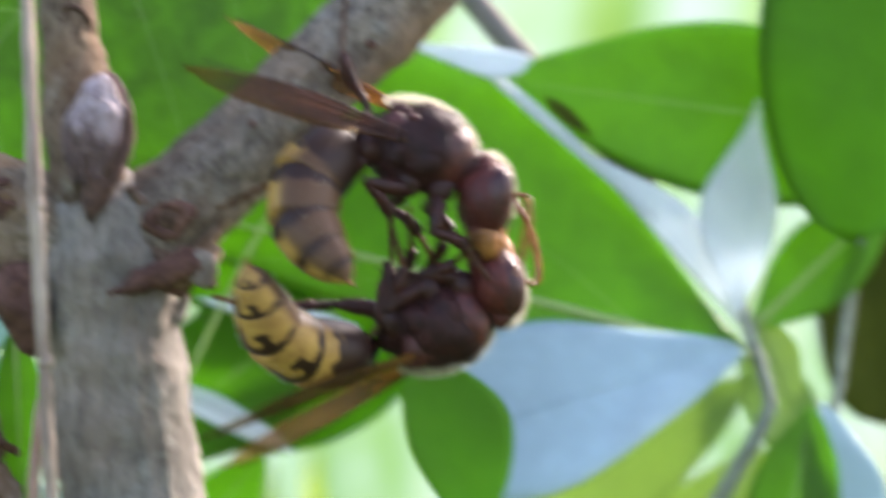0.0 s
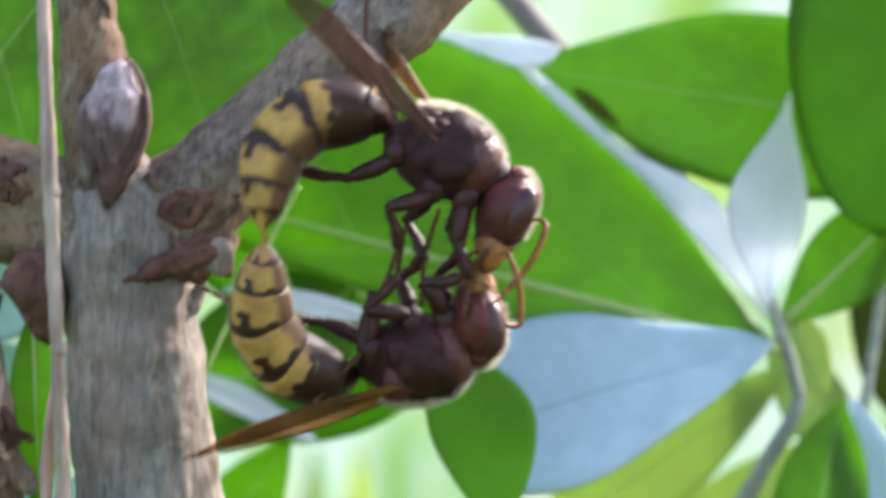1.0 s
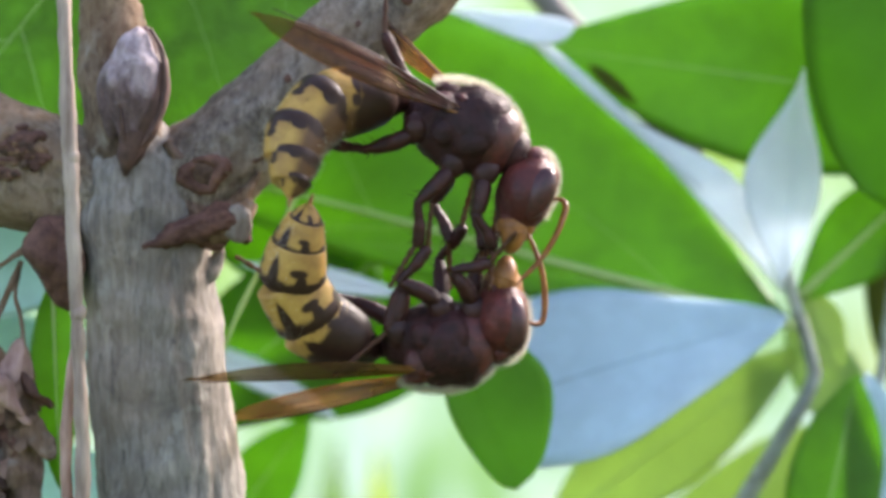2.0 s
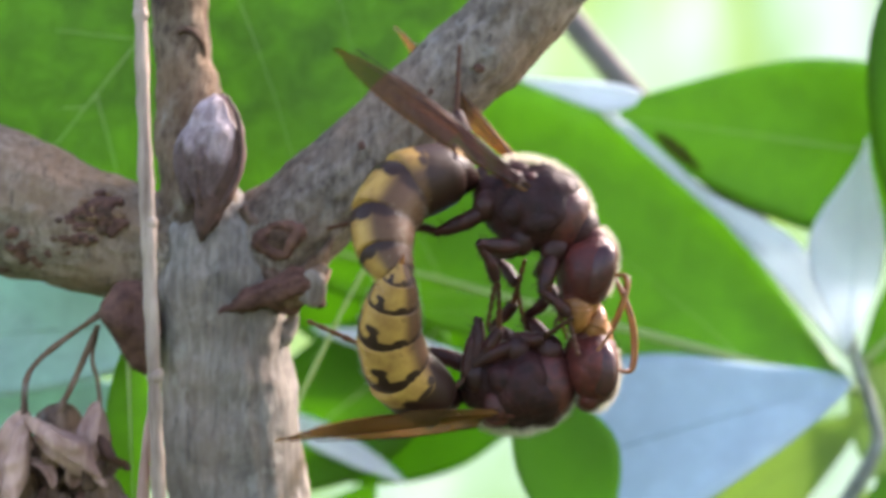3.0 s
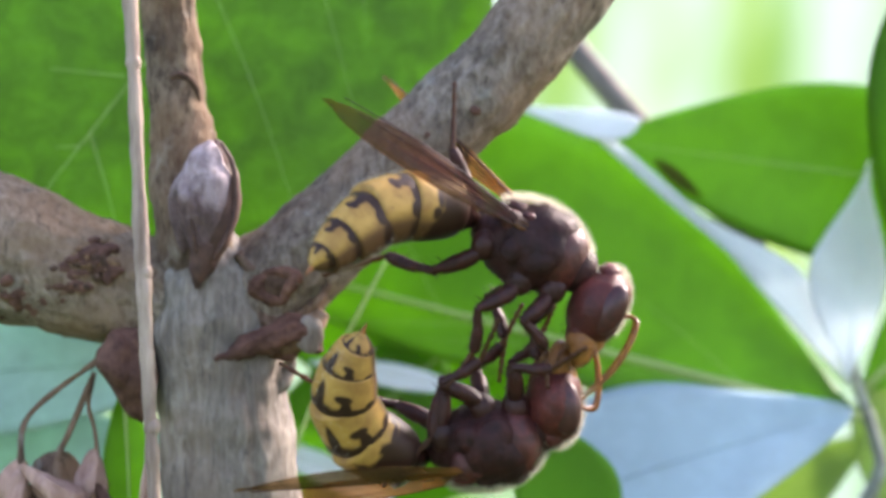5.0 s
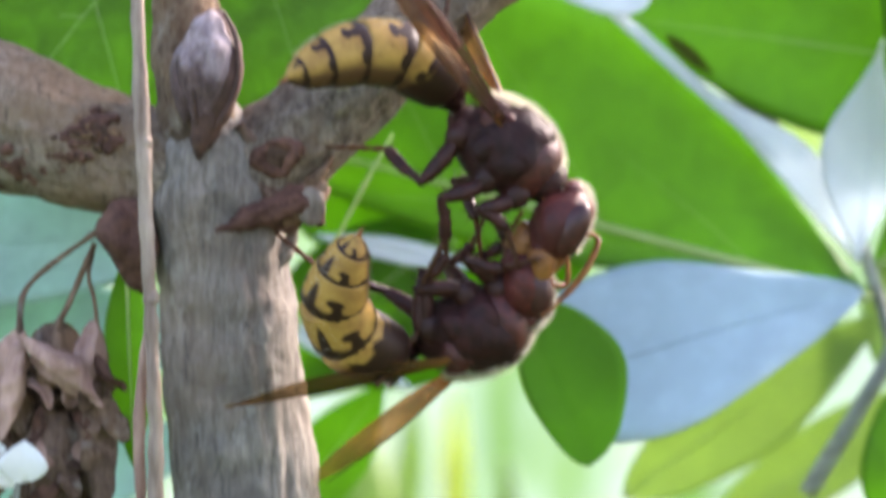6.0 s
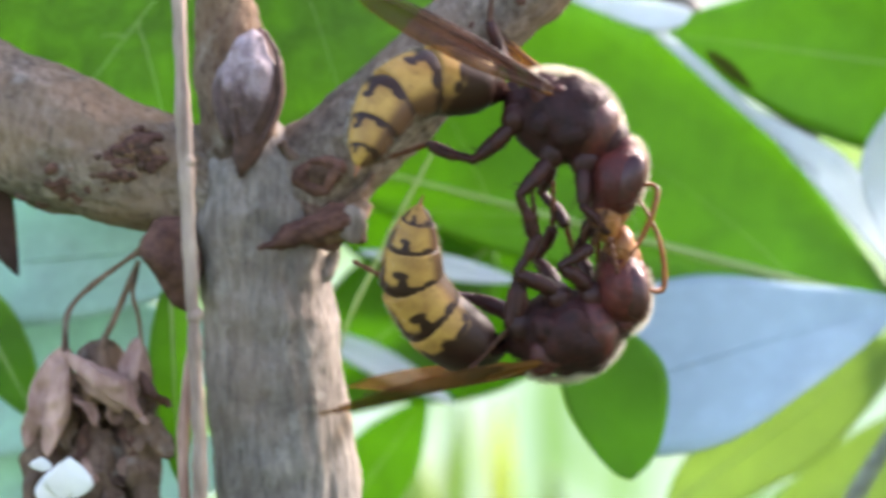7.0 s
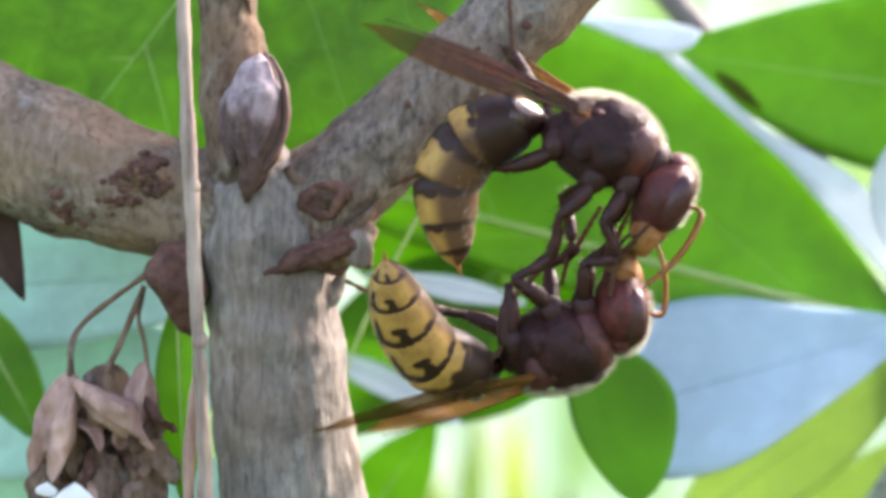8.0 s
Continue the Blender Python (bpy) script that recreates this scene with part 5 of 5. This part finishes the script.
HINGE_Z = ((0, 0.7, 1.2, 4.5, 6.5, 8.0), (0.3, 0.3, 0.8, 0.7, 1.2, 1.4))
# how far each abdomen is turned about its own length: seconds, degrees
UPPER_ROLL = ((0, 0.7, 1.0, 1.7, 2.8, 3.0, 3.2, 3.5, 6.2, 6.5, 6.7, 7.0, 7.2, 7.5, 7.7, 8.0), (66, 60, 8, 0, 50, 44, 34, 8, 0, 30, 60, 5, 16, 55, 60, 40))
LOWER_ROLL = ((0, 0.2, 0.5, 0.7, 1.0, 1.2, 1.5, 1.7, 2.8, 3.5, 3.7, 4.2, 4.5, 5.8, 6.0, 6.5, 6.7, 7.0, 7.2, 7.7, 8.0), (20, 40, 56, 32, 10, 15, 66, 66, 12, 2, 32, 45, 62, 22, 50, 32, 55, 22, 55, 58, 28))


def motions():
    # seconds; thorax x, z, tilt; head x, z, jaw angle; abdomen base, middle and tip; near and far wing tip (millimetres, degrees)
    upper = [
        (0.0, 4.4, 3.7, -21, 8.2, 0.4, -98, -1.1, 3.5, -3.4, 0.1, -0.3, -3.9, -10.7, 8.9, -6.7, 11.5),
        (0.2, 4.4, 4.1, -12, 8.7, 1.7, -95, -2.6, 3.5, -3.3, 0.5, 0.5, -3.5, -11.5, 7.3, -8.3, 10.2),
        (0.5, 5.0, 3.2, -14, 8.5, -0.1, -106, -1.9, 3.5, -3.8, 0.8, 0.4, -4.2, -10.1, 8.2, -8.7, 12.1),
        (0.7, 4.7, 3.6, -16, 8.6, 0.5, -108, -1.8, 4.1, -4.2, 1.5, -1.7, -4.7, -10.0, 9.9, -6.6, 12.1),
        (1.0, 5.0, 2.6, -25, 8.3, -1.0, -119, -1.4, 5.5, -5.2, 3.8, -6.0, -1.7, -5.5, 13.4, -2.1, 14.1),
        (1.2, 5.4, 1.5, -25, 8.6, -2.3, -113, -0.1, 5.2, -3.3, 4.5, -7.3, 2.0, -2.7, 11.7, 0.1, 12.4),
        (1.5, 4.6, 1.6, -21, 8.3, -1.6, -115, -0.6, 5.2, -4.5, 4.9, -8.9, 3.3, -3.1, 10.7, -1.4, 12.0),
        (1.7, 5.3, 1.7, -25, 8.5, -2.6, -117, -0.8, 5.1, -4.5, 3.6, -7.8, -0.0, -4.5, 8.5, -1.8, 10.6),
        (2.8, 4.8, 2.9, -18, 8.7, -0.2, -115, -1.9, 3.7, -4.5, 1.6, -3.3, -3.2, -10.1, 10.1, -5.4, 12.4),
        (3.0, 5.0, 1.3, -24, 7.8, -3.3, -111, -2.5, 3.7, -4.6, 1.3, -2.8, -2.9, -6.7, 10.4, -3.2, 12.1),
        (3.2, 5.8, 1.3, -22, 9.2, -3.2, -102, -1.4, 3.7, -3.9, 1.6, -3.5, -2.6, -7.6, 10.5, -3.7, 11.6),
        (3.5, 6.1, 1.2, -27, 9.6, -2.9, -105, -0.7, 5.2, -3.9, 3.3, -6.2, -1.2, -7.0, 10.8, -2.5, 12.2),
        (3.7, 5.0, 0.7, -27, 8.7, -3.2, -121, -1.0, 4.8, -4.1, 3.1, -7.6, -2.7, -5.2, 10.2, -0.7, 11.3),
        (4.0, 2.6, -0.3, -50, 5.1, -4.6, -111, -0.5, 4.6, -3.8, 5.6, -9.5, 3.2, -3.7, 13.3, -2.5, 12.6),
        (4.2, 3.6, 0.9, -34, 6.3, -3.8, -138, -2.4, 5.0, -5.7, 4.8, -9.9, 1.7, -7.1, 12.7, -3.6, 11.8),
        (4.5, 3.5, 0.7, -29, 6.4, -3.7, -122, -2.3, 4.4, -5.6, 3.2, -9.4, -0.3, -7.7, 12.0, -3.9, 11.2),
        (4.7, 5.1, 1.7, -25, 8.5, -2.4, -122, -0.4, 4.2, -4.1, 3.7, -8.3, 0.1, -7.7, 10.7, -3.7, 10.7),
        (5.8, 4.0, 1.0, -30, 7.4, -3.1, -116, -1.8, 5.1, -5.2, 5.7, -8.7, 3.3, -7.7, 11.2, 0.0, 12.2),
        (6.0, 3.2, -0.1, -37, 6.1, -4.8, -122, -1.9, 5.1, -5.6, 5.8, -10.0, 4.2, -4.2, 11.1, -1.1, 11.1),
        (6.2, 5.1, 2.1, -24, 8.5, -1.3, -112, -0.8, 6.1, -4.4, 5.2, -9.1, 4.2, -3.8, 11.4, -0.6, 11.4),
        (6.5, 4.4, 2.1, -24, 7.3, -2.2, -117, -1.8, 5.1, -5.1, 3.6, -7.2, -1.8, -9.1, 11.7, -4.0, 13.1),
        (6.7, 3.8, 3.4, -22, 6.4, -0.5, -105, -3.0, 4.0, -4.9, 1.4, -2.3, -3.4, -10.3, 10.2, -6.1, 11.1),
        (7.0, 4.3, 2.8, -23, 7.2, -1.1, -112, -2.1, 5.2, -5.8, 4.7, -8.2, 0.2, -7.7, 10.2, -3.9, 10.9),
        (7.2, 3.7, 3.3, -23, 6.4, -0.5, -103, -3.0, 4.9, -6.2, 3.4, -7.1, -0.6, -10.8, 11.0, -5.8, 11.8),
        (7.5, 3.9, 1.9, -25, 6.0, -2.3, -102, -3.3, 4.0, -5.6, 0.9, -4.5, -3.2, -8.1, 10.9, -5.7, 11.6),
        (7.7, 4.9, 3.0, -23, 7.2, -1.5, -114, -2.4, 3.8, -4.6, 1.3, -2.3, -4.4, -9.8, 10.1, -4.3, 11.2),
        (8.0, 6.4, 2.9, -20, 9.6, -0.6, -123, -0.9, 4.1, -3.4, 1.7, -2.5, -4.9, -7.7, 10.0, -4.6, 11.1)]
    lower = [
        (0.0, 5.3, -7.1, 17, 8.9, -4.3, 103, -0.5, -8.8, -4.3, -7.9, -6.2, -3.4, -8.1, -13.2, -7.1, -15.7),
        (0.2, 4.0, -7.6, 18, 7.9, -4.7, 104, -1.7, -9.7, -5.0, -7.7, -5.2, -2.3, -7.6, -14.6, -4.6, -15.2),
        (0.5, 4.1, -9.7, 22, 7.1, -6.9, 94, -2.2, -11.4, -5.3, -9.4, -7.4, -4.4, -8.6, -16.6, -7.5, -15.4),
        (0.7, 3.4, -9.2, 20, 6.7, -6.4, 97, -2.4, -10.9, -6.0, -8.5, -7.0, -3.7, -9.6, -15.9, -9.4, -15.6),
        (1.0, 3.2, -9.7, 14, 6.7, -7.3, 99, -2.8, -11.0, -6.0, -8.2, -5.9, -2.7, -9.7, -14.9, -9.0, -15.5),
        (1.2, 3.0, -10.8, 7, 7.3, -8.6, 95, -3.2, -11.1, -6.1, -7.8, -5.9, -3.0, -11.9, -11.2, -8.8, -15.6),
        (1.5, 1.6, -10.9, 6, 6.1, -8.8, 104, -4.2, -10.6, -5.3, -6.7, -2.8, -1.8, -11.7, -11.9, -9.0, -15.8),
        (1.7, 2.3, -11.5, 4, 6.4, -9.9, 90, -4.1, -10.7, -6.2, -7.4, -4.3, -2.6, -11.9, -12.4, -9.5, -16.2),
        (2.8, 5.3, -9.2, 20, 7.8, -6.2, 117, -0.5, -10.4, -4.5, -8.6, -5.1, -2.9, -9.2, -14.6, -8.9, -14.9),
        (3.0, 4.0, -9.7, 11, 8.3, -8.2, 95, -1.6, -10.8, -3.5, -7.1, -2.8, -2.2, -9.8, -12.6, -8.8, -12.9),
        (3.2, 3.7, -11.7, 14, 7.8, -9.1, 101, -2.5, -12.5, -5.1, -9.5, -4.4, -3.5, -10.0, -16.2, -9.0, -16.5),
        (3.5, 3.4, -11.0, 12, 7.7, -9.1, 89, -2.9, -11.7, -5.3, -8.1, -5.3, -1.0, -9.1, -14.6, -7.7, -14.4),
        (3.7, 2.2, -11.1, 15, 6.1, -8.8, 83, -4.2, -12.3, -7.3, -9.6, -6.9, -4.4, -13.1, -15.6, -8.6, -16.8),
        (4.0, 0.1, -10.1, 19, 3.3, -7.5, 105, -6.2, -11.3, -8.3, -8.5, -5.9, -4.5, -14.4, -13.8, -9.5, -17.1),
        (4.2, 0.7, -10.4, 12, 4.1, -8.4, 90, -6.4, -11.0, -8.3, -8.4, -7.5, -5.3, -14.4, -11.2, -9.9, -13.7),
        (4.5, 1.5, -11.7, 12, 5.1, -9.1, 88, -5.0, -11.7, -6.9, -8.9, -4.3, -4.1, -14.0, -14.5, -5.7, -15.4),
        (4.7, 1.7, -10.1, 11, 5.9, -7.6, 94, -4.2, -10.6, -7.2, -7.8, -5.2, -3.4, -13.7, -12.1, -8.4, -13.5),
        (5.8, 2.8, -11.6, 20, 5.6, -7.8, 96, -4.0, -12.6, -6.6, -8.9, -6.4, -4.4, -9.9, -16.5, -6.5, -17.9),
        (6.0, 1.2, -11.0, 21, 4.1, -8.0, 101, -5.2, -12.7, -7.1, -9.7, -5.5, -5.4, -14.3, -15.5, -8.5, -20.7),
        (6.2, 0.8, -11.8, 14, 4.6, -9.3, 77, -5.5, -13.0, -8.1, -10.1, -5.9, -6.2, -14.6, -15.7, -8.3, -19.9),
        (6.5, 2.7, -11.1, 15, 6.3, -8.4, 95, -4.0, -12.3, -6.9, -9.2, -5.9, -5.0, -10.5, -13.7, -7.7, -18.6),
        (6.7, 4.5, -9.0, 20, 7.7, -6.0, 111, -1.3, -10.8, -5.5, -9.0, -8.6, -4.5, -9.6, -14.3, -8.9, -14.1),
        (7.0, 4.2, -10.3, 14, 7.6, -7.3, 100, -1.9, -11.0, -5.1, -7.5, -4.6, -2.3, -9.6, -14.5, -8.5, -14.1),
        (7.2, 3.9, -8.3, 15, 6.9, -5.6, 102, -1.8, -10.0, -5.3, -6.5, -5.9, -1.3, -9.1, -15.8, -8.8, -15.3),
        (7.5, 3.6, -10.2, 15, 6.3, -8.1, 96, -2.5, -11.6, -5.6, -8.5, -5.5, -3.3, -9.0, -15.0, -9.0, -17.2),
        (7.7, 4.1, -9.6, 16, 6.8, -7.5, 101, -1.8, -11.4, -5.4, -8.1, -6.0, -2.5, -7.9, -14.7, -8.9, -16.4),
        (8.0, 3.5, -9.5, 18, 7.2, -7.0, 95, -3.1, -11.0, -5.6, -8.0, -6.7, -4.2, -11.3, -14.3, -7.1, -15.0)]
    up_poses = hornet_poses(upper, -7.0, False)
    low_poses = hornet_poses(lower, -6.0, True)
    grip_near, grip_far = vec((-8.23, -4.40, 0.09)), vec((-0.38, -3.40, 14.95))
    grip_low = vec((-11.82, -3.40, -5.00))

    def upper_feet(k, flip):
        m = low_poses[k]
        jaws = vec((lower[k][4], -6.0, lower[k][5]))
        wob = vec((0.35 * math.sin(5.1 * k), 0.3 * math.sin(2.3 * k), 0.4 * math.cos(3.3 * k)))
        return {("hind", -1): (grip_near, Vector((0.1, -0.5, -0.8))), ("hind", 1): (grip_far, Vector((0.6, 0.6, 0.4))),
                ("middle", -1): (m @ vec((-1.6, 2.3, -4.2)) + wob, Vector((-1, -0.5, -0.2))), ("middle", 1): (m @ vec((1.4, -2.2, -3.2)) - wob, Vector((-0.7, 0.8, 0.3))),
                ("front", -1): (jaws + vec((-0.6, -2.6, 0.4)) - wob, Vector((-1, -0.6, -0.2))), ("front", 1): (m @ vec((3.2, -2.0, -2.4)) + wob, Vector((-0.6, 0.9, 0.2)))}

    def lower_feet(k, flip):
        m = up_poses[k]
        jaws = vec((upper[k][4], -7.0, upper[k][5]))
        wob = vec((0.4 * math.cos(4.3 * k), 0.3 * math.cos(2.9 * k), 0.35 * math.sin(6.1 * k)))
        return {("hind", 1): (low_poses[k] @ vec((-6.8, 2.6, 1.0)), Vector((-0.9, -0.4, 0.6))), ("hind", -1): (grip_low, Vector((0.2, 0.8, 0.5))),
                ("middle", 1): (m @ vec((-0.4, -1.8, -5.0)) + wob, Vector((-1, -0.3, 0.5))), ("middle", -1): (m @ vec((1.2, 2.4, -3.4)) - wob, Vector((-0.6, 0.9, 0.0))),
                ("front", 1): (jaws + vec((-1.0, -2.2, -1.8)) + wob, Vector((-1, -0.3, 0.5))), ("front", -1): (m @ vec((3.0, 2.0, -2.6)) - wob, Vector((-0.7, 0.7, 0.1)))}

    key_hornet(UPPER, upper, -7.0, False, up_poses, upper_feet, lambda t: float(np.interp(t, UPPER_ROLL[0], UPPER_ROLL[1])))
    key_hornet(LOWER, lower, -6.0, True, low_poses, lower_feet, lambda t: float(np.interp(t, LOWER_ROLL[0], LOWER_ROLL[1])))


motions()
